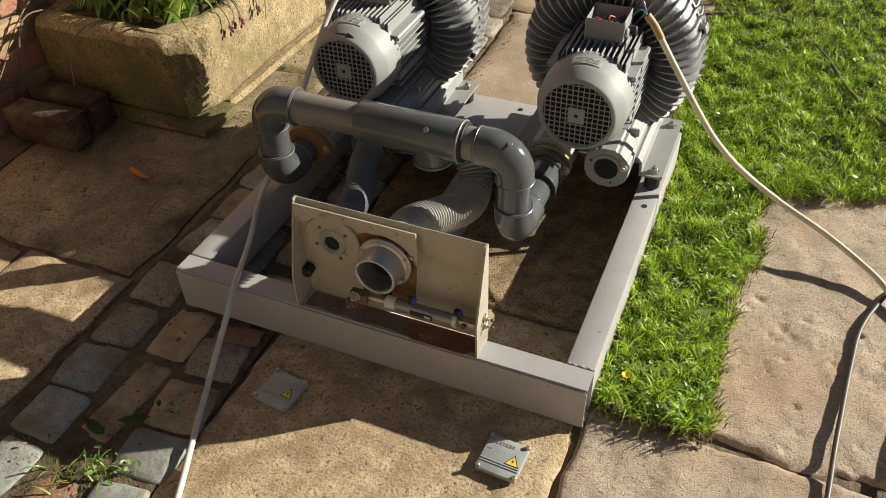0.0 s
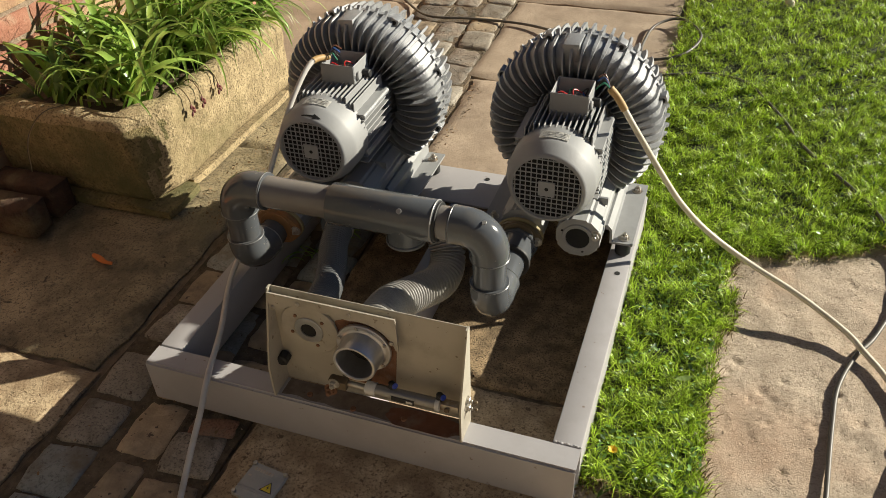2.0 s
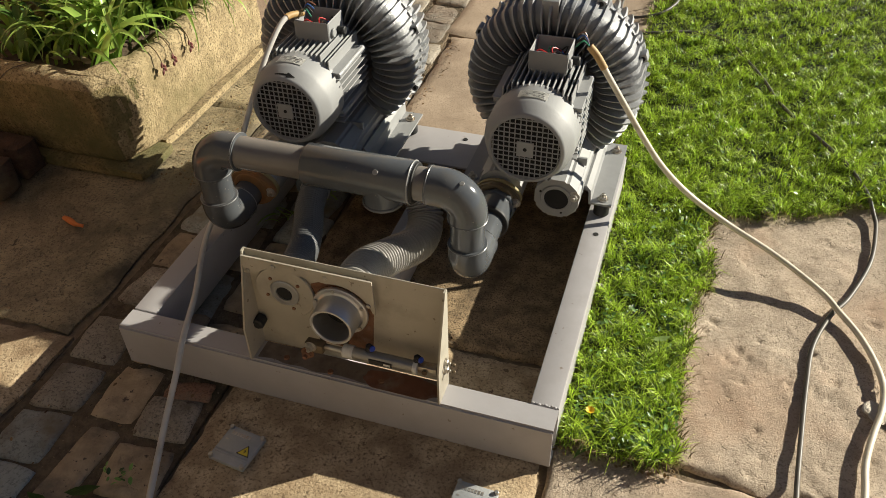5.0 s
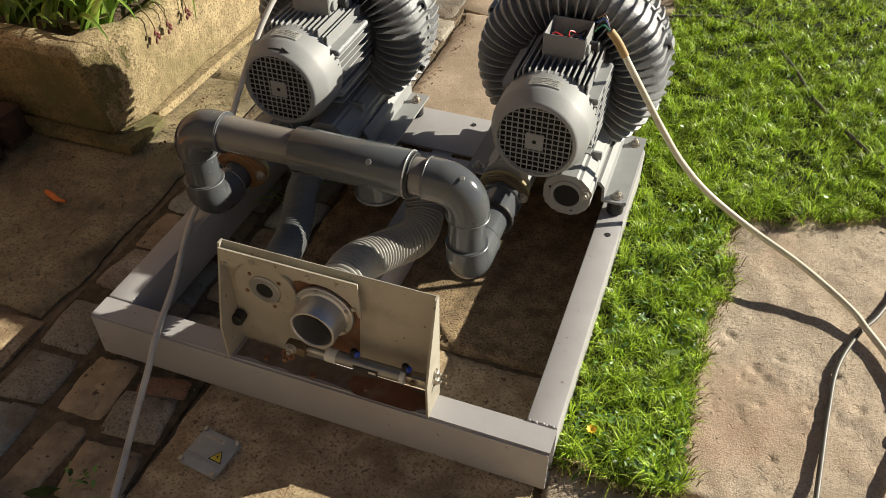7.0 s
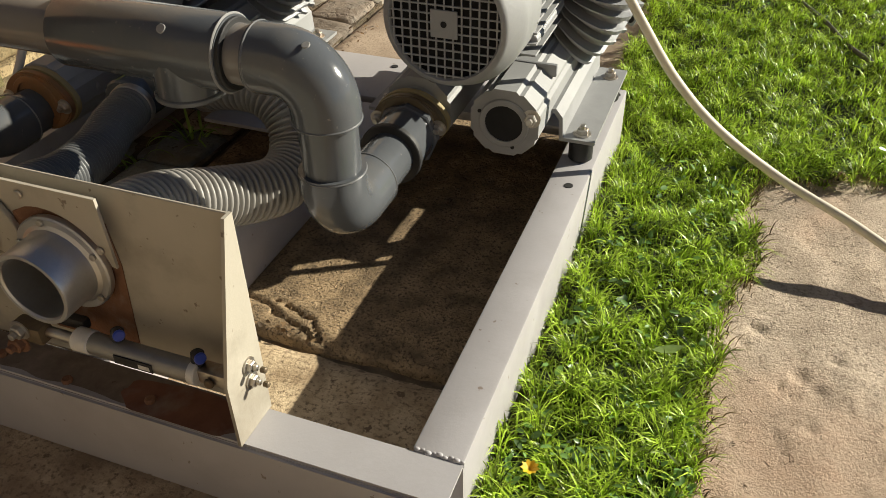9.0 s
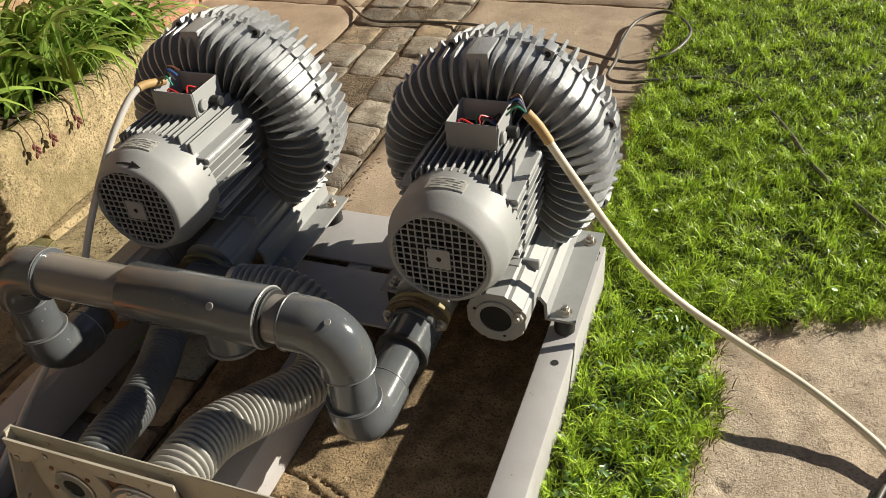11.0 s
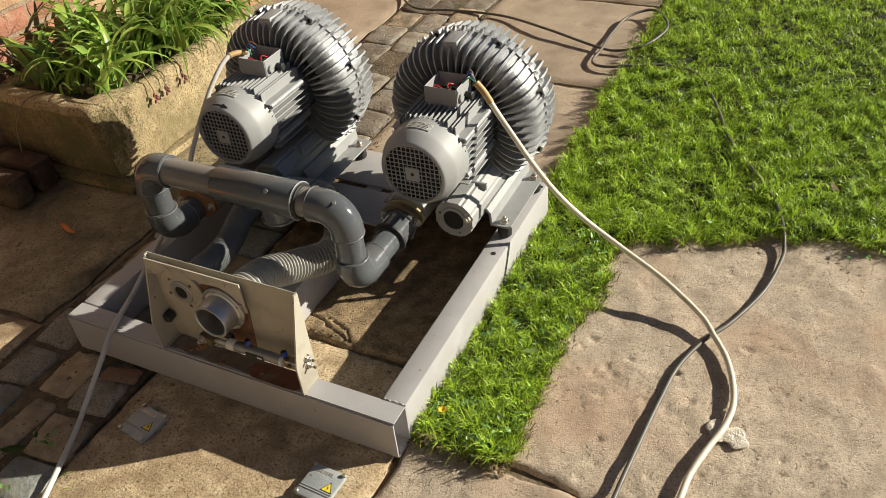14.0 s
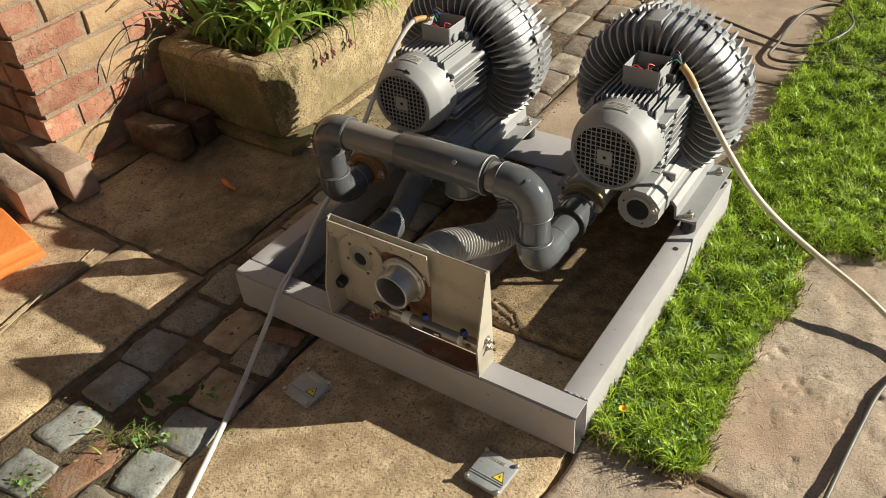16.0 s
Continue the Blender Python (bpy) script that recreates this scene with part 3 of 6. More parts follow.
part("back_flange", box(-0.788, -0.052, 0.832, 0.838, 0.004, H - 0.0065, 0.001), "frame_paint", skid)
part("cross_plate", box(-0.600, -0.262, 0.540, 0.671, H - 0.008, H - 0.002, 0.001), "frame_paint", skid)
part("centre_rail", box(-0.440, -0.390, 0.0545, 0.538, 0.001, H, 0.0035), "frame_paint", skid)
part("tie_strip", box(-0.448, -0.402, 0.672, 0.687, H - 0.010, H - 0.004, 0.001), "frame_paint", skid)
for x, y in ((-0.392, 0.806), (-0.28, 0.846 - 0.03), (-0.021, 0.531), (-0.012, 0.82)):
    # painted dark discs stand for the shade in the holes
    part("bolt_hole", rod((x, y, H - 0.0015), (0, 0, 1), 0.006, 0.0022, 14), "dark", skid)
# weld beads at the front right corner
bm = bmesh.new()
for k in range(9):
    t = k / 8
    bmesh.ops.create_icosphere(bm, subdivisions=2, radius=0.0019 + 0.0005 * math.sin(k * 3.7), matrix=Matrix.Translation((-0.046 + 0.044 * t, 0.0535 + 0.0012 * math.sin(k * 2.3), H - 0.0012)) @ Matrix.Diagonal((1.6, 1.1, 0.9, 1)))
part("weld", bm, "frame_paint", skid)

# ---------- blowers ----------
AX, AZ, FY = -0.170, 0.330, 0.462


def make_blower():
    root = thing("side_channel_blower", (AX, 0.70, H), "grey cast blower with finned ring housing and electric motor", "blower", "pair of blowers on the frame")
    c = (AX, 0, AZ)
    RC, YC, RT = 0.148, 0.792, 0.0408
    RS, DX, DZ = 0.985, -0.005, -0.006

    def ring_y(y):
        return 0.698 + (y - 0.718) * 0.82

    def seat(bm):
        """Set a part of the ring housing on its place along the shaft."""
        for v in bm.verts:
            v.co = Vector(((v.co.x - AX) * RS + AX + DX, ring_y(v.co.y), (v.co.z - AZ) * RS + AZ + DZ))
        return bm
    # ring housing: turned section
    prof = [(0.060, 0.826), (0.090, 0.824), (0.100, 0.816)]
    for k in range(15):
        a = math.radians(188 - k * 188 / 14)
        prof.append((RC + RT * math.cos(a), YC - RT * 1.08 * math.sin(a)))
    prof += [(RC + RT, 0.830), (0.189, 0.833), (0.193, 0.835), (0.193, 0.848), (0.188, 0.852), (0.12, 0.857), (0.0, 0.857)]
    housing = part("housing", seat(lathe(prof, c, (0, 1, 0), 72)), "cast", root)
    part("housing_face", seat(lathe([(0.0, 0.808), (0.070, 0.808), (0.076, 0.812), (0.080, 0.825)], c, (0, 1, 0), 40)), "cast", root)
    cb = (AX + DX, 0.0, AZ + DZ)
    rear = part("rear_housing", lathe([(0.182, 0.806), (0.182, 0.820), (0.177, 0.845), (0.162, 0.868), (0.134, 0.883), (0.095, 0.886), (0.0, 0.886)], cb, (0, 1, 0), 56), "cast", root)
    # one fin, then turned round the axis: low on the outside, deep on the front
    n = 14
    inner, outer = [], []
    for k in range(n + 1):
        a = math.radians(144 - k * 144 / n)
        h = 0.063 - 0.012 * max(0.0, 1 - k / 3) - 0.0055 * max(0.0, (k - 8) / 6)
        inner.append((0.148 + 0.036 * math.cos(a), 0.792 - 0.036 * math.sin(a)))
        outer.append((0.137 + h * math.cos(a), 0.781 - h * math.sin(a)))
    outer += [(0.1955, 0.812), (0.1970, 0.826), (0.2035, 0.838), (0.2030, 0.8415)]
    inner += [(0.184, 0.812), (0.184, 0.828), (0.184, 0.838), (0.184, 0.842)]
    bm = bmesh.new()
    rows = []
    for k, ((ri, yi), (ro, yo)) in enumerate(zip(inner, outer)):
        ri, ro, yi, yo = ri * RS, ro * RS, ring_y(yi), ring_y(yo)
        f = min(1.0, max(0.0, (k - 4) / 8))
        wb, wt = 0.0016 + 0.0034 * f, 0.0007 + 0.0026 * f
        rows.append([bm.verts.new((-wb, yi - 0.779, ri)), bm.verts.new((-wt, yo - 0.779, ro)), bm.verts.new((wt, yo - 0.779, ro)), bm.verts.new((wb, yi - 0.779, ri))])
    for p, q in zip(rows, rows[1:]):
        for k in range(3):
            bm.faces.new((p[k], p[k + 1], q[k + 1], q[k]))
    bm.faces.new(rows[0])
    bm.faces.new(rows[-1][::-1])
    bmesh.ops.recalc_face_normals(bm, faces=bm.faces)
    fin = bpy.data.meshes.new("cooling_fin")
    bm.to_mesh(fin)
    bm.free()
    fin.materials.append(M["cast"])
    NF = 54
    for k in range(NF):
        t = 2 * math.pi * (k + 0.5) / NF
        if min(math.degrees(t), 360 - math.degrees(t)) < 34:
            continue
        ob = new("cooling_fin", fin)
        ob.parent = housing
        ob.location = Vector((AX + DX, 0.779, AZ + DZ)) - root.location
        ob.rotation_euler = (0.0, t - math.pi, 0.10 * math.sin(k * 9.1) * 0.15)
    # the rear half has fins too, which stand out beyond the rim
    bm = bmesh.new()
    rows = []
    for yy, ri, ro in ((0.804, 0.176, 0.1880), (0.812, 0.176, 0.1905), (0.826, 0.176, 0.1910), (0.848, 0.172, 0.1890), (0.870, 0.158, 0.184), (0.884, 0.135, 0.164)):
        rows.append([bm.verts.new((-0.0040, yy - 0.85, ri)), bm.verts.new((-0.0026, yy - 0.85, ro)), bm.verts.new((0.0026, yy - 0.85, ro)), bm.verts.new((0.0040, yy - 0.85, ri))])
    for p, q in zip(rows, rows[1:]):
        for k in range(3):
            bm.faces.new((p[k], p[k + 1], q[k + 1], q[k]))
    bm.faces.new(rows[0])
    bm.faces.new(rows[-1][::-1])
    bmesh.ops.recalc_face_normals(bm, faces=bm.faces)
    rear_fin = bpy.data.meshes.new("rear_fin")
    bm.to_mesh(rear_fin)
    bm.free()
    rear_fin.materials.append(M["cast"])
    for k in range(NF):
        t = 2 * math.pi * (k + 0.5) / NF
        if min(math.degrees(t), 360 - math.degrees(t)) < 40:
            continue
        ob = new("rear_fin", rear_fin)
        ob.parent = rear
        ob.location = Vector((AX + DX, 0.85, AZ + DZ)) - root.location
        ob.rotation_euler = (0.0, t - math.pi, 0.0)
    # lugs with holes on the rim, and the two flat bosses
    for deg in (25, 70, 115, 250, 295, 338):
        t = math.radians(deg)
        d = Vector((math.sin(t), 0, math.cos(t)))
        m = Matrix.Translation(Vector(c) + d * 0.197 + Vector((0, 0.831, 0))) @ Matrix.Rotation(t, 4, "Y")
        bm = box(-0.0095, 0.0095, -0.018, 0.018, -0.012, 0.008, 0.003)
        bm.transform(m)
        lug = part("rim_lug", seat(bm), "cast", root)
        bm = rod((0, -0.0188, -0.001), (0, 1, 0), 0.0055, 0.006, 12)
        bm.transform(m)
        part("bolt_recess", seat(bm), "dark", lug)
    for deg in (-4,):
        t = math.radians(deg)
        d = Vector((math.sin(t), 0, math.cos(t)))
        m = Matrix.Translation(Vector(c) + d * 0.188 + Vector((0, 0.776, 0))) @ Matrix.Rotation(t, 4, "Y")
        bm = box(-0.018, 0.018, -0.028, 0.048, -0.03, 0.0085, 0.003)
        bm.transform(m)
        part("boss", seat(bm), "cast", root)
    # motor
    y0, y1 = FY, 0.742
    body = part("motor_body", lathe([(0.0, 0.530), (0.074, 0.530), (0.074, 0.700), (0.080, 0.706), (0.080, 0.722), (0.072, 0.728), (0.072, 0.768)], c, (0, 1, 0), 40), "cast", root)
    fins = []
    for deg in list(range(-52, 53, 8)):
        fins.append((deg, 0.0))
    for side in (1, -1):
        for k in range(9):
            fins.append((None, (side, -0.062 + k * 0.0145)))
    for deg, s in fins:
        if deg is not None:
            t = math.radians(deg)
            x = 0.086 * math.sin(t)
            zb, zt = math.sqrt(max(0.0, 0.071 ** 2 - x * x)) if abs(x) < 0.07 else 0.0, 0.092 if abs(x) < 0.055 else 0.080
            bm = box(AX + x - 0.0014, AX + x + 0.0014, 0.548, 0.700, AZ + zb, AZ + zt, 0.0006, segs=1)
        else:
            side, z = s
            xb = math.sqrt(max(0.0, 0.071 ** 2 - z * z))
            xs = sorted((AX + side * xb, AX + side * 0.090))
            bm = box(xs[0], xs[1], 0.548, 0.700 - 0.02 * (abs(z) > 0.045), AZ + z - 0.0014, AZ + z + 0.0014, 0.0006, segs=1)
        part("motor_fin", bm, "cowl", body)
    for side in (1, -1):
        for z in (0.045, -0.045):
            part("tie_bolt_boss", rod((AX + side * 0.082, 0.555, AZ + z), (0, 1, 0), 0.0075, 0.14, 14, 0.001), "cast", body)
    # fan cowl with its grille
    cowl = part("fan_cowl", lathe([(0.068, y0 + 0.004), (0.070, y0), (0.0735, y0 + 0.0008), (0.0765, y0 + 0.003), (0.0785, y0 + 0.006), (0.0885, y0 + 0.030), (0.0900, y0 + 0.035), (0.0908, y0 + 0.040), (0.0915, y0 + 0.095), (0.0895, y0 + 0.095), (0.087, y0 + 0.04), (0.077, y0 + 0.012), (0.068, y0 + 0.006)], c, (0, 1, 0), 56, close=True), "cowl", root, "silver-grey fan cowl")
    # near-black disc paints the shade behind the fan grille
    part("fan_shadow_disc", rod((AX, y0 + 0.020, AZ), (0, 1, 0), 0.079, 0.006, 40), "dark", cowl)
    bm = bmesh.new()
    R = 0.0695
    step = 0.0107
    tilt = Matrix.Translation((AX, y0 + 0.003, AZ))
    for k in range(-6, 7):
        q = k * step
        h = math.sqrt(max(0, R * R - q * q))
        if h < 0.008:
            continue
        box(q - 0.0009, q + 0.0009, -0.0008, 0.0012, -h, h, 0, bm)
        box(-h, h, -0.0009, 0.0011, q - 0.0009, q + 0.0009, 0, bm)
    bm.transform(tilt)
    part("grille", bm, "cowl", cowl)
    part("grille_plate", prism([(AX + u, AZ + v) for u, v in ((-0.0165, -0.0165), (0.0165, -0.0165), (0.0165, 0.0165), (-0.0165, 0.0165))], y0 + 0.0005, y0 + 0.003), "cowl", cowl)
    part("grille_hole", rod((AX, y0 - 0.0001, AZ), (0, 1, 0), 0.0038, 0.003, 14), "dark", cowl)
    bm = bmesh.new()
    vs = []
    for k in range(9):
        a0 = math.radians(72 + k * 4.5)
        vs.append([bm.verts.new((AX + 0.0930 * math.cos(a0), y0 + yy, AZ + 0.0930 * math.sin(a0))) for yy in (0.042, 0.068)])
    for p, q in zip(vs, vs[1:]):
        bm.faces.new((p[0], p[1], q[1], q[0]))
    bmesh.ops.solidify(bm, geom=bm.faces[:], thickness=0.0012)
    lab = part("rating_label", bm, "sticker", cowl, "pale worn rating label")
    for row, spans in ((0.046, ((76, 90), (94, 104))), (0.051, ((76, 84), (88, 99))), (0.057, ((78, 92), (96, 105))), (0.062, ((76, 80), (84, 102)))):
        for s0, s1 in spans:
            bm = bmesh.new()
            vs = []
            for k in range(5):
                a0 = math.radians(s0 + (s1 - s0) * k / 4)
                vs.append([bm.verts.new((AX + 0.0935 * math.cos(a0), y0 + yy, AZ + 0.0935 * math.sin(a0))) for yy in (row, row + 0.0014)])
            for p, q in zip(vs, vs[1:]):
                bm.faces.new((p[0], p[1], q[1], q[0]))
            bmesh.ops.solidify(bm, geom=bm.faces[:], thickness=0.0004)
            part("print_bar", bm, "print", lab)
    # two ports with octagonal silencer bodies
    for side in (1, -1):
        px, pz = AX + 0.060 * side, 0.184
        oct_ = [(px + 0.046 * u, pz + 0.046 * v) for u, v in ((-0.45, -1), (0.45, -1), (1, -0.45), (1, 0.45), (0.45, 1), (-0.45, 1), (-1, 0.45), (-1, -0.45))]
        bm = prism(oct_, 0.520, 0.790)
        bmesh.ops.bevel(bm, geom=[e for e in bm.edges if abs(e.verts[0].co.y - e.verts[1].co.y) > 0.1], offset=0.006, segments=2, affect="EDGES")
        port = part("port_body", bm, "cowl", root)
        part("port_flange", ring((px, 0.5165, pz), (0, 1, 0), 0.0335, 0.0255, 0.0034, 32), "cowl", port)
        # closed dark disc instead of a bore: its shade is painted
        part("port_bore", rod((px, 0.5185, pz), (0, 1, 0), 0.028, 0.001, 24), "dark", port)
        for q in range(2):
            a0 = math.radians(160 + 130 * q)
            part("port_screw_hole", rod((px + 0.036 * math.cos(a0), 0.5192, pz + 0.036 * math.sin(a0)), (0, 1, 0), 0.0026, 0.002, 10), "dark", port)
        part("port_band", box(px - 0.044, px + 0.044, 0.610, 0.617, pz + 0.030, pz + 0.0475, 0.002), "cast", port)
    hexbolt((AX + 0.060 + 0.036, 0.520, 0.184 + 0.012), (0, -1, 0.1), 0.0085, root)
    # feet: folded rails on rubber mounts
    for side in (1, -1):
        xo = AX + side * 0.152
        s = side
        prof = [(AX + s * 0.098, 0.176), (AX + s * 0.112, 0.180), (AX + s * 0.122, 0.168), (AX + s * 0.124, 0.138), (AX + s * 0.168, 0.138), (AX + s * 0.168, 0.133), (AX + s * 0.119, 0.133), (AX + s * 0.117, 0.164), (AX + s * 0.110, 0.173), (AX + s * 0.098, 0.170)]
        foot = part("foot_rail", prism(prof, 0.588, 0.832), "cowl", root)
        for yy in (0.607, 0.800):
            part("rubber_mount", rod((xo - s * 0.005, yy, H), (0, 0, 1), 0.017, 0.0335, 20, 0.003), "black", foot)
            hexbolt((xo - s * 0.005, yy, 0.138), (0, 0, 1), 0.0085, foot)
    part("stand", box(AX - 0.10, AX + 0.10, 0.74, 0.84, 0.136, 0.19, 0.01), "cast", root)
    # terminal box, open at the top
    bx0, bx1, by0, by1, bz0, bz1 = AX - 0.034, AX + 0.044, 0.612, 0.690, 0.405, 0.461
    tb = part("terminal_box", box(bx0, bx1, by0, by0 + 0.003, bz0, bz1, 0.001, segs=1), "cowl", root, "open grey terminal box with loose wires")
    for a0 in ((bx0, bx1, by1 - 0.003, by1), (bx0, bx0 + 0.003, by0 + 0.0035, by1 - 0.0035), (bx1 - 0.003, bx1, by0 + 0.0035, by1 - 0.0035)):
        part("box_wall", box(*a0, bz0, bz1 - 0.0005, 0.001, segs=1), "cowl", tb)
    # floor coloured near black for the shade inside the box
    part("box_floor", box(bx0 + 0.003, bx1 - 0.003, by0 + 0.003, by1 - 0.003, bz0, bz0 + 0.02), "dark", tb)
    part("box_neck", box(bx0 + 0.012, bx1 - 0.012, by0 + 0.01, by1 - 0.008, 0.388, bz0, 0.004), "cowl", tb)
    rr = random.Random(3)
    for k, col in enumerate(("wire_red", "black", "wire_green", "steel", "wire_red", "black", "wire_blue")):
        p0 = Vector((bx0 + 0.012 + 0.009 * k, by0 + rr.uniform(0.02, 0.06), bz0 + 0.02))
        p1 = p0 + Vector((rr.uniform(-0.01, 0.014), rr.uniform(-0.015, 0.015), rr.uniform(0.018, 0.035)))
        p2 = Vector((bx1 - 0.02 + rr.uniform(-0.02, 0.01), rr.uniform(by0 + 0.02, by1 - 0.01), bz0 + 0.03))
        pts, _ = spline([p0, p1, p2], 12)
        part("wire", sweep(pts, 0.0016, 6), col, tb)
    part("box_plug", rod((bx1, by0 + 0.02, bz0 + 0.028), (1, 0, 0), 0.010, 0.006, 20, 0.0015), "cowl", tb)
    part("cable_gland", rod((bx1, by0 + 0.048, bz0 + 0.022), (1, 0, 0), 0.0095, 0.018, 14, 0.002), "black", tb)
    return root


M["print"] = mat("grey_print", (0.10, 0.10, 0.10), (0.2, 0.2, 0.2), 90, 0.6)
M["sticker"] = mat("worn_label", (0.66, 0.65, 0.62), (0.58, 0.57, 0.54), 60, 0.55, c3=(0.45, 0.44, 0.42), c3_scale=90, c3_amount=0.2)
M["wire_red"] = mat("red_wire", (0.5, 0.02, 0.02), (0.6, 0.03, 0.03), 10, 0.4)
M["wire_green"] = mat("green_wire", (0.03, 0.22, 0.12), (0.05, 0.3, 0.2), 10, 0.4)
M["wire_blue"] = mat("blue_wire", (0.03, 0.10, 0.35), (0.05, 0.15, 0.45), 10, 0.4)
blower = make_blower()
blower_b = copy_thing(blower, Matrix.Translation((-0.680, 0.70, H)))

# ---------- pipe manifold ----------
MY, MZ, XL, XR, ZB = 0.275, 0.350, -0.750, -0.229, 0.168
pipes = thing("pvc_pipe_manifold", (-0.5, MY, 0.13), "glossy grey PVC pipe manifold with four elbows joining the blowers", "pipe")
PR, SR, CR = 0.0318, 0.0368, 0.0405


def elbow(corner, d_in, d_out, reach_in, reach_out, parent, rad=0.046):
    """A moulded bend: from corner + d_in * reach_in round to corner + d_out * reach_out."""
    c0, a, b = Vector(corner), Vector(d_in), Vector(d_out)
    pts = [c0 + a * reach_in]
    pts += [c0 + (a + b) * rad - (b * math.cos(t) + a * math.sin(t)) * rad for t in (math.pi / 2 * k / 14 for k in range(15))]
    pts.append(c0 + b * reach_out)
    e = part("elbow", sweep(pts, SR, 36), "pvc", parent)
    for d, r in ((a, reach_in), (b, reach_out)):
        part("socket_lip", ring(c0 + d * (r - 0.004), d, SR + 0.0010, PR - 0.001, 0.0028, 36), "pvc_lip", e)
    return e


elbow((XL, MY, MZ), (1, 0, 0), (0, 0, -1), 0.072, 0.060, pipes)
elbow((XR, MY, MZ), (-1, 0, 0), (0, 0, -1), 0.072, 0.060, pipes)
for x in (XL, XR):
    part("riser_pipe", rod((x, MY, ZB + 0.05), (0, 0, 1), PR, 0.11, 36), "pvc", pipes)
    elbow((x, MY, ZB), (0, 0, 1), (0, 1, 0), 0.066, 0.085 if x == XR else 0.070, pipes)
part("feed_pipe", rod((XR, MY + 0.07, ZB), (0, 1, 0), PR, 0.09, 36), "pvc", pipes)
part("feed_pipe", rod((XL, MY + 0.055, ZB), (0, 1, 0), PR, 0.045, 36), "pvc", pipes)
part("cross_pipe", rod((XL + 0.05, MY, MZ), (1, 0, 0), PR, XR - XL - 0.1, 40), "pvc_pipe", pipes)
cpl = part("coupling", lathe([(PR, 0), (CR - 0.0012, 0.0), (CR, 0.002), (CR, 0.206), (CR - 0.001, 0.210), (PR, 0.210)], (-0.538, MY, MZ), (1, 0, 0), 40), "pvc", pipes)
part("socket_lip", ring((-0.332, MY, MZ), (1, 0, 0), CR + 0.0012, PR - 0.001, 0.0030, 36), "pvc_edge", cpl)
part("seal_gap", ring((-0.3288, MY, MZ), (1, 0, 0), SR + 0.0010, PR - 0.001, 0.006, 36), "black", cpl)
part("moulding_mark", rod((-0.391, MY - 0.0275, MZ + 0.0285), (0, -1, 1), 0.0052, 0.0022, 14, 0.0005), "pvc_edge", cpl)
part("moulding_mark", rod((XR - 0.006, MY - 0.014, MZ + 0.0262), (0, -0.4, 1), 0.0045, 0.0018, 14, 0.0005), "pvc_edge", pipes)
# the branch of the coupling points down and is open
branch = part("branch", lathe([(0.036, 0.0), (0.036, 0.040), (0.0345, 0.042), (0.031, 0.042), (0.031, 0.0)], (-0.390, MY - 0.004, MZ - 0.008), (0, 0.0, -1), 36), "pvc", cpl)
part("branch_lip", ring((-0.390, MY - 0.004, MZ - 0.046), (0, 0, -1), 0.0385, 0.031, 0.006, 36), "pvc_lip", branch)
adp = part("adapter_socket", rod((XR, MY + 0.150, ZB), (0, 1, 0), 0.0385, 0.052, 36, 0.003), "pvc", pipes)
part("rubber_ring", ring((XR, MY + 0.145, ZB), (0, 1, 0), 0.0415, 0.030, 0.009, 36), "black", adp)
part("nut", rod((XR, MY + 0.198, ZB), (0, 1, 0), 0.0435, 0.012, 8, 0.002), "pvc", adp)
for bx, s, fy, fz in ((AX, -1, 0.487, 0.180), (-0.680, -1, 0.374, 0.182), (-0.680, 1, 0.487, 0.184)):
    fl = thing("oval_flange", (bx + s * 0.062, fy, fz), "rusty brown brass oval flange with two bolts on the blower port", "flange", "port flanges")
    cx = bx + s * 0.061
    out = []
    for k in range(36):
        t = 2 * math.pi * k / 36
        c_, s_ = math.cos(t), math.sin(t)
        big = 1.0 if fy < 0.4 else 0.90
        out.append((cx + 0.056 * big * math.copysign(abs(c_) ** 0.9, c_), fz + 0.0425 * big * s_ * (1 - 0.22 * c_ * c_)))
    bm = prism(out, fy, fy + 0.012)
    bmesh.ops.bevel(bm, geom=[e for e in bm.edges if abs(e.verts[0].co.y - e.verts[1].co.y) < 1e-4], offset=0.002, segments=2, affect="EDGES")
    part("flange_plate", bm, "rust_brass" if fy < 0.4 else "brass", fl)
    part("raised_ring", ring((cx, fy - 0.003, fz), (0, 1, 0), 0.0385, 0.031, 0.0045, 32), "rust_brass" if fy < 0.4 else "brass", fl)
    part("gasket", prism([(cx + (u - cx) * 1.03, fz + (v - fz) * 1.03) for u, v in out], fy + 0.0125, fy + 0.021), "gasket", fl)
    for q in (1, -1):
        hexbolt((cx + q * 0.0475 * big, fy, fz), (0, -1, 0), 0.0075, fl)
# the second blower's outer port is lengthened by a cast silencer
ext = thing("port_silencer", (-0.741, 0.45, 0.182), "grey cast octagonal silencer lengthening the blower port", "silencer")
oct_ = [(-0.741 + 0.046 * u, 0.182 + 0.046 * v) for u, v in ((-0.45, -1), (0.45, -1), (1, -0.45), (1, 0.45), (0.45, 1), (-0.45, 1), (-1, 0.45), (-1, -0.45))]
bm = prism(oct_, 0.396, 0.5155)
bmesh.ops.bevel(bm, geom=[e for e in bm.edges if abs(e.verts[0].co.y - e.verts[1].co.y) > 0.1], offset=0.008, segments=3, affect="EDGES")
part("silencer_body", bm, "cowl", ext)
part("silencer_band", ring((-0.741, 0.440, 0.182), (0, 1, 0), 0.0485, 0.030, 0.006, 8), "cast", ext)

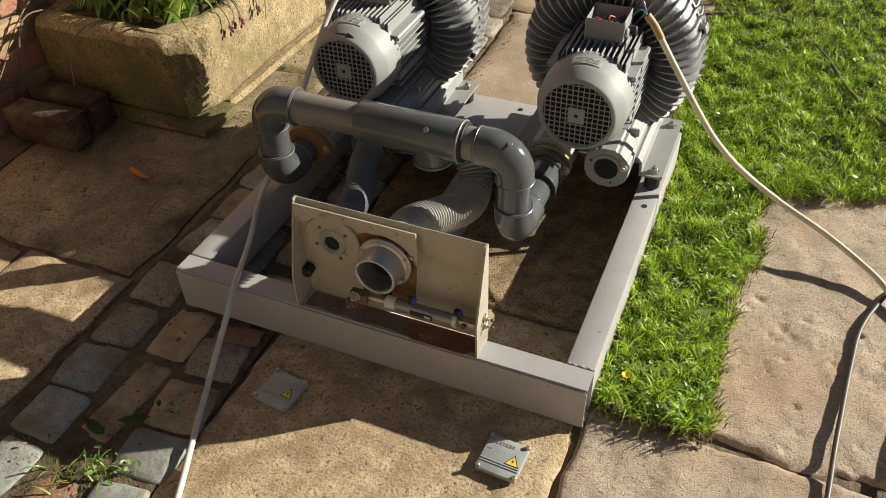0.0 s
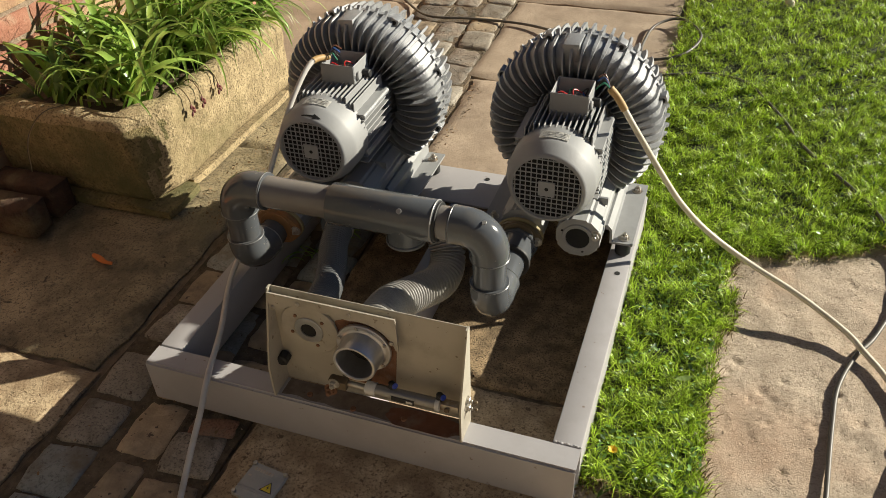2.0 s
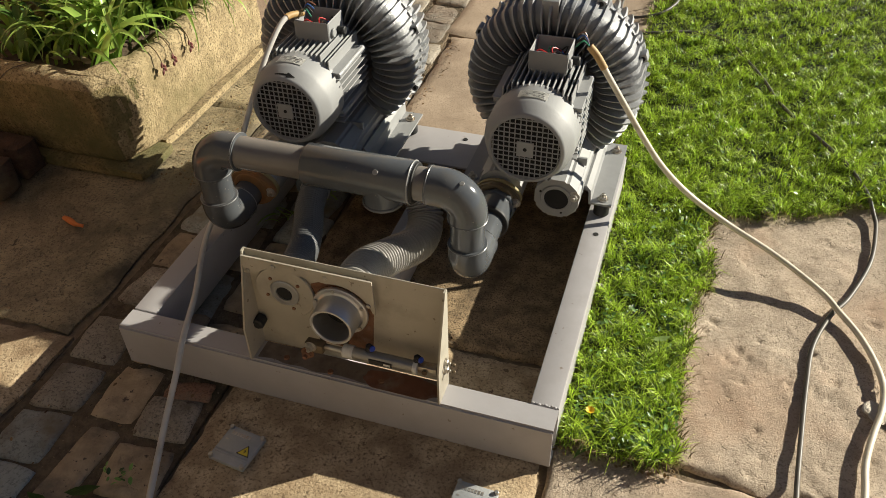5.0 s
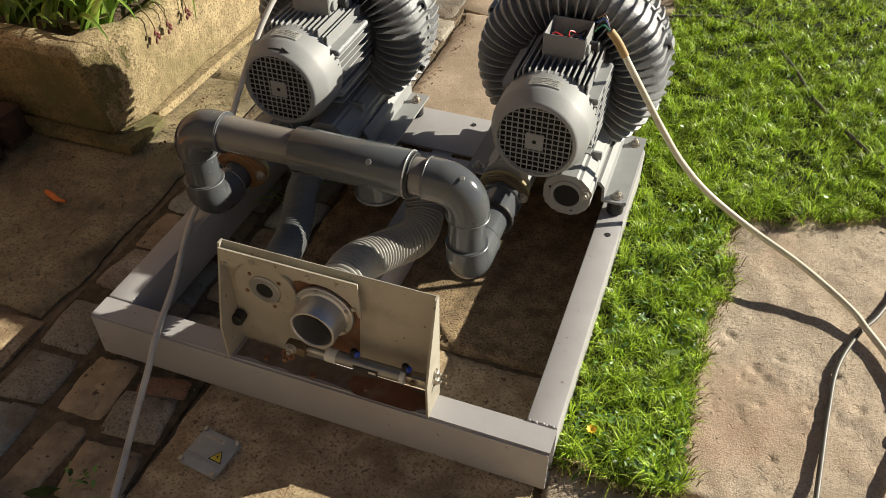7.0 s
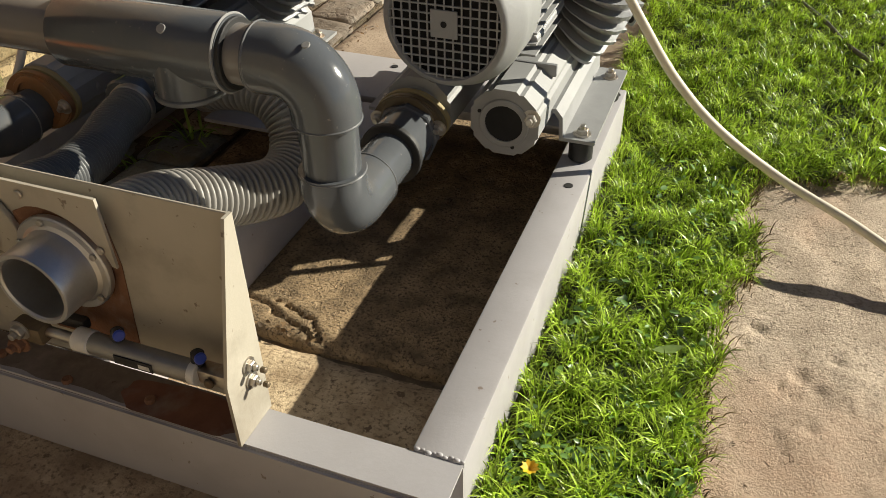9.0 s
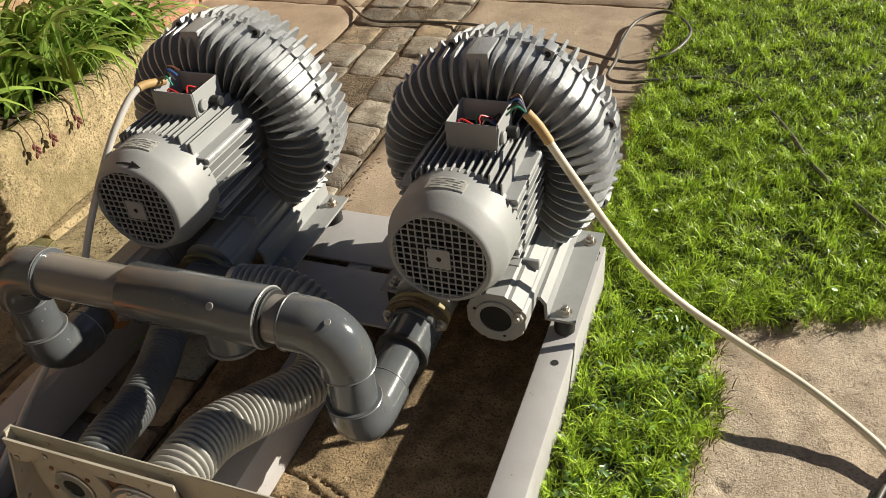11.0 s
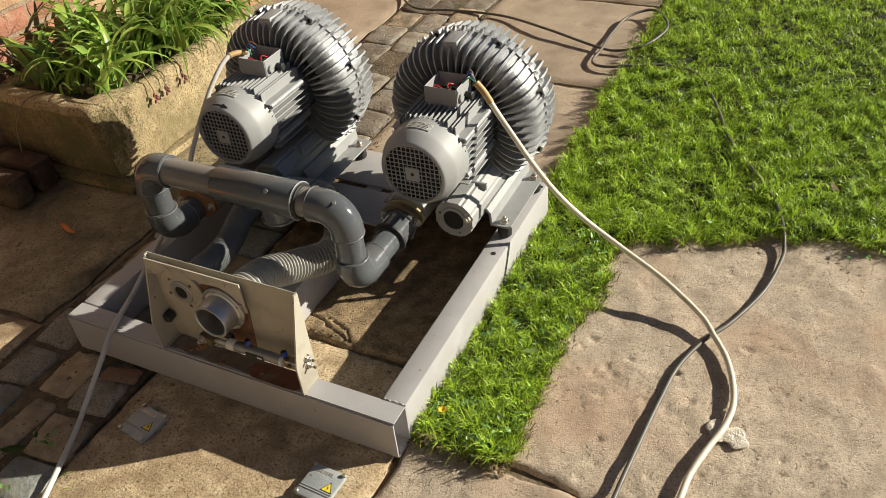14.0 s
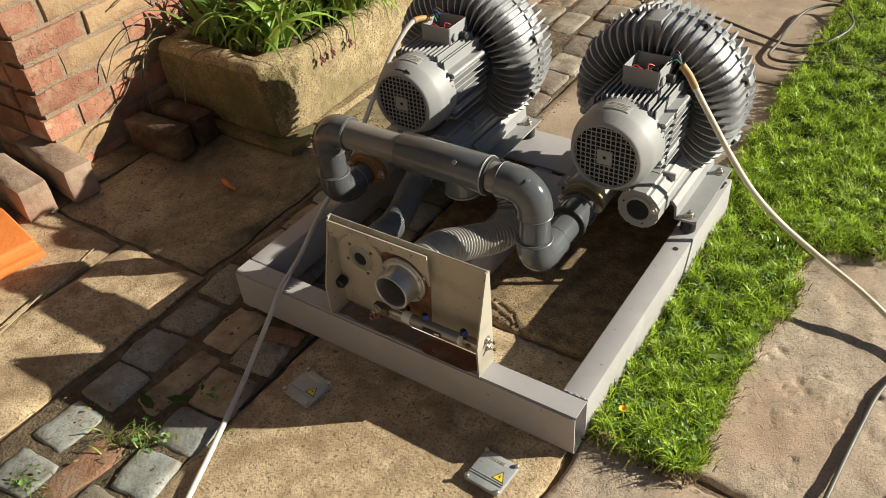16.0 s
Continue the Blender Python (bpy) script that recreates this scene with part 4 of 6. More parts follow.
# ---------- front bracket ----------
PY = 0.050
br = thing("sheet_metal_bracket", (-0.377, 0.03, H), "beige folded sheet bracket with spigot bolted on the front rail", "bracket")
part("back_plate", box(-0.557, -0.197, PY, PY + 0.003, H + 0.0005, 0.325, 0.0008, segs=1), "plate", br)
for x in (-0.5575, -0.2000):
    part("side_flange", prism([(PY + 0.003, 0.3252), (PY - 0.008, 0.3252), (-0.0005, 0.176), (-0.0005, H + 0.0005), (PY + 0.003, H + 0.0005)], x, x + 0.0035, "yz"), "plate", br)
CX1, CZ1, CX2, CZ2 = -0.487, 0.246, -0.383, 0.236
pts = [(-0.553, 0.322), (-0.318, 0.322), (-0.316, 0.250)]
pts += [(CX2 + 0.064 * math.cos(t), CZ2 + 0.064 * math.sin(t)) for t in (math.radians(14 + 7 * k) for k in range(14))]
pts += [(CX1 + 0.060 * math.cos(t), CZ1 + 0.060 * math.sin(t)) for t in (math.radians(72 + 8 * k) for k in range(9))]
pts += [(-0.553, 0.284)]
stiff = part("stiffener_plate", prism(pts, PY - 0.016, PY - 0.013), "plate", br)
for x, z in ((-0.545, 0.292), (-0.495, 0.311), (-0.400, 0.311), (-0.327, 0.268)):
    part("screw", rod((x, PY - 0.016, z), (0, -1, 0), 0.0042, 0.003, 12, 0.001), "steel", stiff)
part("spacer_disc", rod((CX1, PY - 0.001, CZ1), (0, -1, 0), 0.055, 0.006, 40, 0.001), "plate", br)
part("grey_washer", ring((CX1, PY - 0.0072, CZ1), (0, -1, 0), 0.0275, 0.0150, 0.003, 36), "alu", br)
# flat disc, the hole's shade is in its colour
part("port_hole", rod((CX1, PY - 0.0072, CZ1), (0, -1, 0), 0.0155, 0.0008, 28), "dark", br)
for deg in (40, 130, 200, 290):
    a0 = math.radians(deg)
    part("screw", rod((CX1 + 0.036 * math.cos(a0), PY - 0.007, CZ1 + 0.036 * math.sin(a0)), (0, -1, 0), 0.0032, 0.002, 10), "rust", br)
part("rusty_cutout", prism([(-0.437, 0.135), (-0.335, 0.135), (-0.326, 0.24), (-0.330, 0.285), (-0.39, 0.298), (-0.437, 0.275)], PY - 0.0012, PY - 0.0002), "rust", br)
sp = part("spigot_flange", lathe([(0.032, 0.006), (0.050, 0.006), (0.0505, 0.008), (0.0505, 0.012), (0.049, 0.0135), (0.043, 0.0135), (0.0395, 0.016), (0.0385, 0.021), (0.0385, 0.051), (0.0375, 0.053), (0.0340, 0.053), (0.0325, 0.051), (0.0325, 0.0)], (CX2, PY, CZ2), (0, -1, 0), 48), "alu", br, "worn aluminium spigot")
# disc across the spigot, painted dark as the shaded bore
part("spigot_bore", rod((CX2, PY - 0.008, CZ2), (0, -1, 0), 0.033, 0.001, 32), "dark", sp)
for deg in (25, 100, 160, 320):
    a0 = math.radians(deg)
    part("screw", rod((CX2 + 0.0455 * math.cos(a0), PY - 0.0135, CZ2 + 0.0455 * math.sin(a0)), (0, -1, 0), 0.0035, 0.003, 10, 0.0008), "steel", sp)
part("knob", rod((-0.548, PY - 0.001, 0.165), (0, -1, -0.1), 0.012, 0.022, 8, 0.003), "black", br)
for z in (0.174, 0.156):
    hexbolt((-0.1965, 0.032, z), (1, 0, 0), 0.006, br)
    part("stud_tip", rod((-0.1835, 0.032, z), (1, 0, 0), 0.003, 0.006, 10, 0.001), "brass", br)
# oil and rust film on the rail under the bracket
bm = bmesh.new()
ring_ = []
for k in range(40):
    a0 = 2 * math.pi * k / 40
    rr = 1 + 0.22 * noise.noise(Vector((math.cos(a0) * 1.6, math.sin(a0) * 1.6, 3)))
    ring_.append(bm.verts.new((-0.275 + 0.072 * rr * math.cos(a0), 0.022 + min(0.024, max(-0.020, 0.026 * rr * math.sin(a0))), H + 0.0007)))
bm.faces.new(ring_)
part("rust_stain", bm, "stain", br, "dark rust stain", smooth=0)
bm = bmesh.new()
film = []
for k in range(60):
    x = -0.548 + 0.345 * k / 59
    film.append((bm.verts.new((x, 0.004 + 0.010 * (0.5 + noise.noise(Vector((x * 22, 1, 7)))), H + 0.0004)), bm.verts.new((x, 0.0485, H + 0.0004))))
for a0, b0 in zip(film, film[1:]):
    bm.faces.new((a0[0], b0[0], b0[1], a0[1]))
part("grime_film", bm, "grime", br, "brown oily grime", smooth=0)
for x, y in ((-0.495, 0.020), (-0.405, 0.012), (-0.31, 0.018)):
    part("rail_bolt", rod((x, y, H), (0, 0, 1), 0.0055, 0.005, 8, 0.001), "rust", br)
# air cylinder
cyl = thing("pneumatic_cylinder", (-0.305, 0.020, 0.150), "small silver pneumatic cylinder with blue push fittings on the bracket", "air cylinder")
cz, cy = 0.163, 0.018
part("barrel", rod((-0.358, cy, cz), (1, 0, 0), 0.0108, 0.112, 28, 0.001), "barrel", cyl)
part("end_cap", rod((-0.376, cy, cz), (1, 0, 0), 0.0120, 0.020, 24, 0.0015), "sticker", cyl, "white end cap")
part("end_band", rod((-0.2475, cy, cz), (1, 0, 0), 0.0120, 0.008, 24, 0.001), "sticker", cyl)
part("rear_lug", box(-0.240, -0.206, cy - 0.004, cy + 0.012, cz - 0.009, cz + 0.007, 0.003), "steel", cyl)
part("pivot_pin", rod((-0.226, cy - 0.005, cz - 0.002), (0, -1, 0), 0.005, 0.004, 14, 0.001), "brass", cyl)
part("name_strip", box(-0.325, -0.283, cy - 0.0114, cy - 0.0102, cz - 0.005, cz + 0.005), "black", cyl, "black label strip")
part("label_bar", box(-0.298, -0.286, cy - 0.0118, cy - 0.0115, cz - 0.003, cz + 0.002), "sticker", cyl)
part("piston_rod", rod((-0.412, cy, cz - 0.002), (1, 0, 0), 0.0055, 0.036, 16), "steel", cyl)
part("clevis", box(-0.445, -0.410, cy - 0.012, cy + 0.006, cz - 0.012, cz + 0.008, 0.004), "brass", cyl)
hexbolt((-0.432, cy - 0.012, cz + 0.004), (0, -1, 0), 0.0075, cyl)
hexbolt((-0.440, cy - 0.012, cz - 0.014), (0, -1, 0), 0.0085, cyl, "rust")
part("linkage", box(-0.425, -0.372, cy + 0.008, cy + 0.018, cz + 0.002, cz + 0.014, 0.003), "black", cyl)
for x in (-0.330, -0.243):
    el = part("elbow_fitting", rod((x, cy + 0.004, cz + 0.006), (0.1, 0.1, 1), 0.0062, 0.016, 16, 0.002), "black", cyl)
    part("barb", rod((x + 0.001, cy + 0.004, cz + 0.020), (0.75, -0.45, 0.2), 0.0052, 0.010, 14, 0.002), "black", el)
    part("blue_collar", rod((x + 0.009, cy - 0.0015, cz + 0.0225), (0.75, -0.45, 0.2), 0.0056, 0.0035, 16, 0.001), "collar", el, "blue release collar")

# ---------- hoses ----------


def hose(name, path, r, label, pitch, material="hose"):
    n = int(spline(path, 10)[1] / 0.0011)
    pts, ln = spline(path, n)
    root = thing(name, pts[0], label, "hose")
    body = part("corrugated_hose", sweep(pts, lambda i: r * (1.055 - 0.21 * (0.5 + 0.5 * math.cos(i * 2 * math.pi * 0.0011 / pitch)) ** 2), 28), material, root, smooth=3)
    for a0, b0 in ((pts[0], pts[6]), (pts[-1], pts[-7])):
        d = (b0 - a0).normalized()
        part("hose_clamp", ring(a0, d, r * 1.10, r * 0.94, 0.012, 32), "steel", root)
    return root


hose("large_suction_hose", [(-0.386, 0.054, 0.232), (-0.394, 0.12, 0.222), (-0.400, 0.19, 0.200), (-0.388, 0.275, 0.160), (-0.362, 0.360, 0.132), (-0.364, 0.420, 0.142), (-0.384, 0.452, 0.180), (-0.424, 0.463, 0.208), (-0.476, 0.463, 0.212), (-0.525, 0.462, 0.203)], 0.036, "large grey corrugated hose lying between bracket and blower", 0.0098)
hose("small_suction_hose", [(-0.487, 0.054, 0.242), (-0.506, 0.12, 0.234), (-0.532, 0.20, 0.205), (-0.562, 0.28, 0.188), (-0.592, 0.35, 0.183), (-0.606, 0.41, 0.184)], 0.0285, "small grey corrugated hose running from bracket to blower", 0.0078, "shade_hose")
tee = thing("pvc_tee", (-0.612, 0.44, 0.184), "dark grey PVC tee on the blower port", "pipe fitting")
part("tee_body", rod((-0.617, 0.405, 0.184), (0, 1, 0), 0.034, 0.082, 32, 0.003), "pvc", tee)
part("tee_branch", rod((-0.617, 0.462, 0.198), (1, 0, 0), 0.034, 0.094, 32, 0.003), "pvc", tee)

# ---------- cables ----------


def cable(name, path, r, material, label, n=160, sheath=None):
    pts, _ = spline(path, n)
    root = thing(name, pts[-1], label, "cable")
    part("flex", sweep(pts, r, 12), material, root)
    if sheath:
        k = int(n * sheath)
        part("outer_sheath", sweep(pts[:k], r * 1.22, 12), "sheath", root, "stripped brown cable sheath")
        for q, col in enumerate(("wire_green", "black", "wire_blue", "wire_brown")):
            s0 = pts[0]
            off = Vector((-0.012 * (1 if name[0] == "w" else -1), 0.004 * (q - 1.5), 0.012 + 0.004 * q))
            w, _ = spline([s0, s0 + off, s0 + off * 2.2 - Vector((0, 0, 0.026 + 0.004 * q))], 12)
            part("core_wire", sweep(w, 0.0016, 6), col, root)
    return root


cable("white_power_cable", [(-0.090, 0.640, 0.472), (-0.072, 0.640, 0.452), (-0.045, 0.638, 0.412), (-0.010, 0.640, 0.358), (0.035, 0.645, 0.288), (0.085, 0.657, 0.214), (0.150, 0.668, 0.146), (0.243, 0.664, 0.088), (0.351, 0.626, 0.055), (0.448, 0.570, 0.027), (0.486, 0.528, 0.016), (0.521, 0.481, 0.009), (0.546, 0.419, 0.0075), (0.558, 0.355, 0.0075), (0.551, 0.294, 0.008), (0.532, 0.231, 0.0075), (0.516, 0.164, 0.007), (0.511, 0.10, 0.007), (0.50, 0.0, 0.006), (0.49, -0.12, 0.006), (0.50, -0.35, 0.006)], 0.0063, "white_flex", "off-white power cable from the terminal box across the slabs", 220, 0.040)
cable("grey_power_cable", [(-0.705, 0.640, 0.466), (-0.722, 0.590, 0.472), (-0.737, 0.535, 0.43), (-0.753, 0.485, 0.365), (-0.768, 0.44, 0.295), (-0.792, 0.385, 0.190), (-0.812, 0.30, 0.118), (-0.787, 0.22, 0.109), (-0.740, 0.115, 0.108), (-0.697, 0.0, 0.109), (-0.680, -0.06, 0.085), (-0.668, -0.13, 0.045), (-0.650, -0.20, 0.016), (-0.615, -0.29, 0.008), (-0.573, -0.387, 0.008), (-0.53, -0.50, 0.008), (-0.48, -0.70, 0.008)], 0.0058, "grey_flex", "pale grey power cable lying over the frame rail", 200, 0.035)
cable("black_extension_cable", [(-2.1, 1.95, 0.004), (-1.83, 2.084, 0.004), (-1.69, 2.166, 0.004), (-1.469, 2.217, 0.004), (-1.29, 2.226, 0.006), (-1.156, 2.143, 0.006), (-0.991, 1.993, 0.006), (-0.811, 2.006, 0.006), (-0.603, 1.994, 0.010), (-0.40, 1.906, 0.02), (-0.185, 1.823, 0.014), (-0.095, 1.812, 0.012), (-0.005, 1.85, 0.03), (0.03, 2.0, 0.035), (-0.05, 2.14, 0.03), (-0.135, 2.09, 0.018), (-0.158, 1.94, 0.010), (-0.150, 1.80, 0.018), (-0.155, 1.71, 0.010), (-0.10, 1.678, 0.014), (0.0, 1.70, 0.022), (0.10, 1.735, 0.018), (0.20, 1.70, 0.018), (0.258, 1.60, 0.018), (0.315, 1.46, 0.026), (0.366, 1.334, 0.022), (0.460, 1.173, 0.027), (0.521, 1.078, 0.025), (0.562, 0.965, 0.024), (0.578, 0.90, 0.008), (0.580, 0.848, 0.0045), (0.560, 0.723, 0.0045), (0.511, 0.594, 0.0045), (0.471, 0.523, 0.005), (0.436, 0.426, 0.0045), (0.423, 0.325, 0.0045), (0.412, 0.190, 0.005), (0.404, 0.065, 0.004), (0.40, -0.1, 0.004), (0.42, -0.4, 0.004)], 0.0048, "dark_flex", "dark grey extension cable crossing lawn and paving", 420)

# ---------- terminal box lids on the slab ----------


def lid(cx, cy, rot):
    root = thing("terminal_box_lid", (cx, cy, 0.002), "grey cast box lid with yellow warning triangle lying on paving", "box lid", "terminal box lids")
    m = Matrix.Translation((cx, cy, 0.003)) @ Matrix.Rotation(radians(rot), 4, "Z")

    def put(name, bm, material, parent=root, label=""):
        bm.transform(m)
        return part(name, bm, material, parent, label)
    s = 0.0365
    put("lid_plate", box(-s, s, -s, s, 0.0, 0.010, 0.003), "lidpaint")
    put("ridge", box(-s + 0.002, s - 0.002, -0.0205, -0.0185, 0.0095, 0.0115), "lidpaint")
    put("ridge", box(-s + 0.002, s - 0.002, -0.0155, -0.0135, 0.0095, 0.0115), "lidpaint")
    for u in (-1, 1):
        for v in (-1, 1):
            put("corner_screw", rod((u * 0.0325, v * 0.0325, 0.006), (0, 0, 1), 0.0042, 0.0085, 14, 0.001), "steel")
    for k in range(7):
        put("raised_bar", box(-0.026 + k * 0.0058, -0.0222 + k * 0.0058, 0.020, 0.0265, 0.0098, 0.0106), "steel")
    put("small_mark", box(-0.030, -0.024, 0.006, 0.009, 0.0098, 0.0103), "steel")
    tri = put("warning_triangle", prism([(0.006, -0.012), (0.032, -0.012), (0.019, 0.010)], 0.0100, 0.0104, "xy"), "black", root, "yellow warning triangle")
    put("triangle_fill", prism([(0.0085, -0.0106), (0.0295, -0.0106), (0.019, 0.0072)], 0.0105, 0.0107, "xy"), "yellow", tri)
    put("bolt_sign", prism([(0.0185, -0.009), (0.0215, -0.002), (0.0185, -0.002), (0.0200, 0.003), (0.0168, -0.0035), (0.0195, -0.0035)], 0.0108, 0.0110, "xy"), "black", tri)
    return root


M["lidpaint"] = mat("lid_grey", (0.33, 0.35, 0.36), (0.40, 0.42, 0.43), 20, 0.42, metal=0.2, bump=0.12, bump_scale=220, c3=(0.46, 0.47, 0.47), c3_scale=26, c3_amount=0.4)
lid(-0.106, -0.113, -3)
lid(-0.534, -0.127, -7)
# direction arrow on the cowl of the second blower
bm = bmesh.new()
rows = []
for deg, hw in ((103, 0.0012), (99, 0.0014), (95, 0.0015), (91, 0.0016), (87, 0.0017), (84, 0.0018), (83.9, 0.0052), (78, 0.0028), (71, 0.0002)):
    a0 = math.radians(deg)
    rows.append([bm.verts.new((-0.678 + r * math.cos(a0), FY + 0.006 + (r - 0.0785) * 2.4 - 0.0012, AZ + r * math.sin(a0))) for r in (0.0812 - hw * 0.5, 0.0812 + hw * 0.5)])
for p, q in zip(rows, rows[1:]):
    bm.faces.new((p[0], p[1], q[1], q[0]))
bmesh.ops.solidify(bm, geom=bm.faces[:], thickness=0.0003)
cowl_b = [o for o in blower_b.children if o.name.startswith("fan_cowl")][0]
part("rotation_arrow", bm, "black", cowl_b, "black direction arrow")

# ---------- brick wall ----------
M["mortar"] = mat("pale_mortar", (0.22, 0.16, 0.11), (0.32, 0.24, 0.165), 40, 0.95, bump=0.7, bump_scale=130)
M["brick"] = mat("old_red_brick", (0.27, 0.108, 0.066), (0.40, 0.195, 0.125), 20, 0.9, bump=0.7, bump_scale=130, bump2=0.5, bump2_scale=30, c3=(0.45, 0.33, 0.22), c3_scale=13, c3_amount=0.35, objrand=0.32, bump_dist=0.005, spots=0.3, spot_scale=40, spot_col=(0.19, 0.10, 0.065), pits=0.8, pit_scale=45)
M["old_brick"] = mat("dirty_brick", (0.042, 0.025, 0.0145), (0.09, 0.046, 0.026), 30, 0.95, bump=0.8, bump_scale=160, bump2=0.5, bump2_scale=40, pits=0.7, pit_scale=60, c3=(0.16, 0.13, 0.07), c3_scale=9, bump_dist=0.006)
M["trough"] = mat("weathered_trough_stone", (0.22, 0.163, 0.085), (0.50, 0.39, 0.22), 34, 0.95, bump=0.7, bump_scale=170, bump2=0.35, bump2_scale=45, grain=0.45, grain_scale=170, spots=0.5, spot_scale=130, spot_col=(0.15, 0.12, 0.06), c3=(0.20, 0.16, 0.075), c3_scale=6, c3_amount=0.4, bump_dist=0.005)
# olive mossy variant of the trough stone, darkened for its shaded front
M["mossy_shade"] = mat("shaded_mossy_trough_stone", (0.165, 0.128, 0.055), (0.33, 0.255, 0.116), 50, 0.95, bump=0.8, bump_scale=300, bump2=0.6, bump2_scale=85, spots=0.5, spot_scale=110, spot_col=(0.10, 0.09, 0.04), c3=(0.12, 0.115, 0.045), c3_scale=7, c3_amount=0.6, bump_dist=0.005, grain=0.4, grain_scale=170)
wall = thing("wall_west", (-1.70, 1.2, 0), "old red and buff brick wall with pale mortar", "wall", kind="structure")
part("wall_core", box(-2.05, -1.711, 0.160, 6.0, -0.04, 2.3), "mortar", wall)


def rough_block(sx, sy, sz, seed, amp=0.004, bevel=0.006, cuts=2):
    bm = box(-sx / 2, sx / 2, -sy / 2, sy / 2, 0, sz)
    bmesh.ops.subdivide_edges(bm, edges=bm.edges[:], cuts=cuts, use_grid_fill=True)
    for v in bm.verts:
        k = [abs(abs(v.co.x) - sx / 2) < 1e-5, abs(abs(v.co.y) - sy / 2) < 1e-5, abs(v.co.z - sz / 2) > sz / 2 - 1e-5]
        if sum(k) >= 2:
            v.co.x -= math.copysign(bevel, v.co.x) * k[0]
            v.co.y -= math.copysign(bevel, v.co.y) * k[1]
            v.co.z -= math.copysign(bevel, v.co.z - sz / 2) * k[2]
        p = v.co * 22 + Vector((seed * 5.3, seed, 0))
        v.co += Vector((noise.noise(p), noise.noise(p + Vector((9, 0, 0))), noise.noise(p + Vector((0, 9, 0))))) * amp
    return bm


def block_mesh(name, sx, sy, sz, seed, material, amp=0.004, bevel=0.005, cuts=1):
    bm = rough_block(sx, sy, sz, seed, amp, bevel, cuts)
    bm.normal_update()
    for f in bm.faces:
        f.smooth = True
    for e in bm.edges:
        if len(e.link_faces) == 2 and e.calc_face_angle(0) > 0.7:
            e.smooth = False
    me = bpy.data.meshes.new(name)
    bm.to_mesh(me)
    bm.free()
    me.materials.append(M[material])
    return me


M["buff"] = mat("old_buff_brick", (0.37, 0.24, 0.13), (0.47, 0.33, 0.19), 18, 0.9, bump=0.8, bump_scale=110, c3=(0.30, 0.17, 0.10), c3_scale=11, c3_amount=0.5, objrand=0.2, bump_dist=0.006)
stretch = [block_mesh("brick", 0.10, 0.220, 0.0745, k, "buff" if k in (2, 5) else "brick", 0.0055, 0.006, 2) for k in range(6)]
head = [block_mesh("brick", 0.10, 0.109, 0.0735, 20 + k, "buff" if k == 1 else "brick") for k in range(4)]
endb = [block_mesh("brick", 0.213, 0.105, 0.0735, 40 + k, "brick") for k in range(3)]
r2 = random.Random(12)
for c in range(13):
    z = -0.045 + c * 0.0785
    y = 0.15 + (0.0 if c % 2 else 0.0)
    first = True
    while y < 2.45:
        hd = first and c % 2 == 0 or (not first and r2.random() < 0.25)
        ln = 0.102 if hd else 0.213
        ob = new("brick", r2.choice(head if hd else stretch))
        ob.parent = wall
        ob.location = Vector((-1.70 - 0.05 + r2.uniform(-0.004, 0.003), y + ln / 2 + (r2.uniform(-0.006, 0.004) if first else 0), z)) - wall.location
        ob.rotation_euler = (0, 0, r2.uniform(-0.015, 0.015) + math.pi * r2.randrange(2))
        y += ln + 0.012
        first = False
    for k in range(1):
        ob = new("brick", r2.choice(endb))
        ob.parent = wall
        ob.location = Vector((-1.70 - 0.112 - 0.107, 0.15 + 0.05 + r2.uniform(-0.004, 0.004), z)) - wall.location

# unseen plain walls added behind and beside the walk to set bounce and reflections
M["low_bounce_wall"] = mat("dark_low_bounce_wall", (0.062, 0.052, 0.042), (0.10, 0.085, 0.07), 12, 0.9, bump=0.4, bump_scale=60, c3=(0.05, 0.055, 0.035), c3_scale=4)
M["bounce_wall"] = mat("brown_bounce_wall", (0.19, 0.152, 0.118), (0.27, 0.22, 0.172), 12, 0.9, bump=0.4, bump_scale=60, c3=(0.21, 0.188, 0.155), c3_scale=4)
added_walls = thing("wall_south", (0, -2.7, 0), "plain unseen walls added to shape bounced light", "wall", kind="structure")
part("brickwork", box(-2.6, 4.5, -2.78, -2.70, -0.03, 2.9), "bounce_wall", added_walls)
part("return_wall", box(-2.7, -2.62, -2.7, 0.6, -0.03, 2.3), "low_bounce_wall", added_walls)

# ---------- stone trough with its ledge ----------


def lump(bm, amp, freq, seed):
    for v in bm.verts:
        p = v.co * freq + Vector((seed, seed * 2, 0))
        v.co += Vector((noise.noise(p), noise.noise(p + Vector((9, 0, 0))), noise.noise(p + Vector((0, 9, 0))))) * amp + Vector((noise.noise(p * 4), noise.noise(p * 4 + Vector((9, 0, 0))), noise.noise(p * 4 + Vector((0, 9, 0))))) * amp * 0.35


TX0, TX1, TY0, TY1, TZ0, TZ1 = -1.693, -1.196, 0.551, 1.285, 0.030, 0.258
trough = thing("stone_trough", ((TX0 + TX1) / 2, 0.92, TZ0), "weathered buff stone trough planted with strap-leaved bulbs", "planter")
bm = bmesh.new()


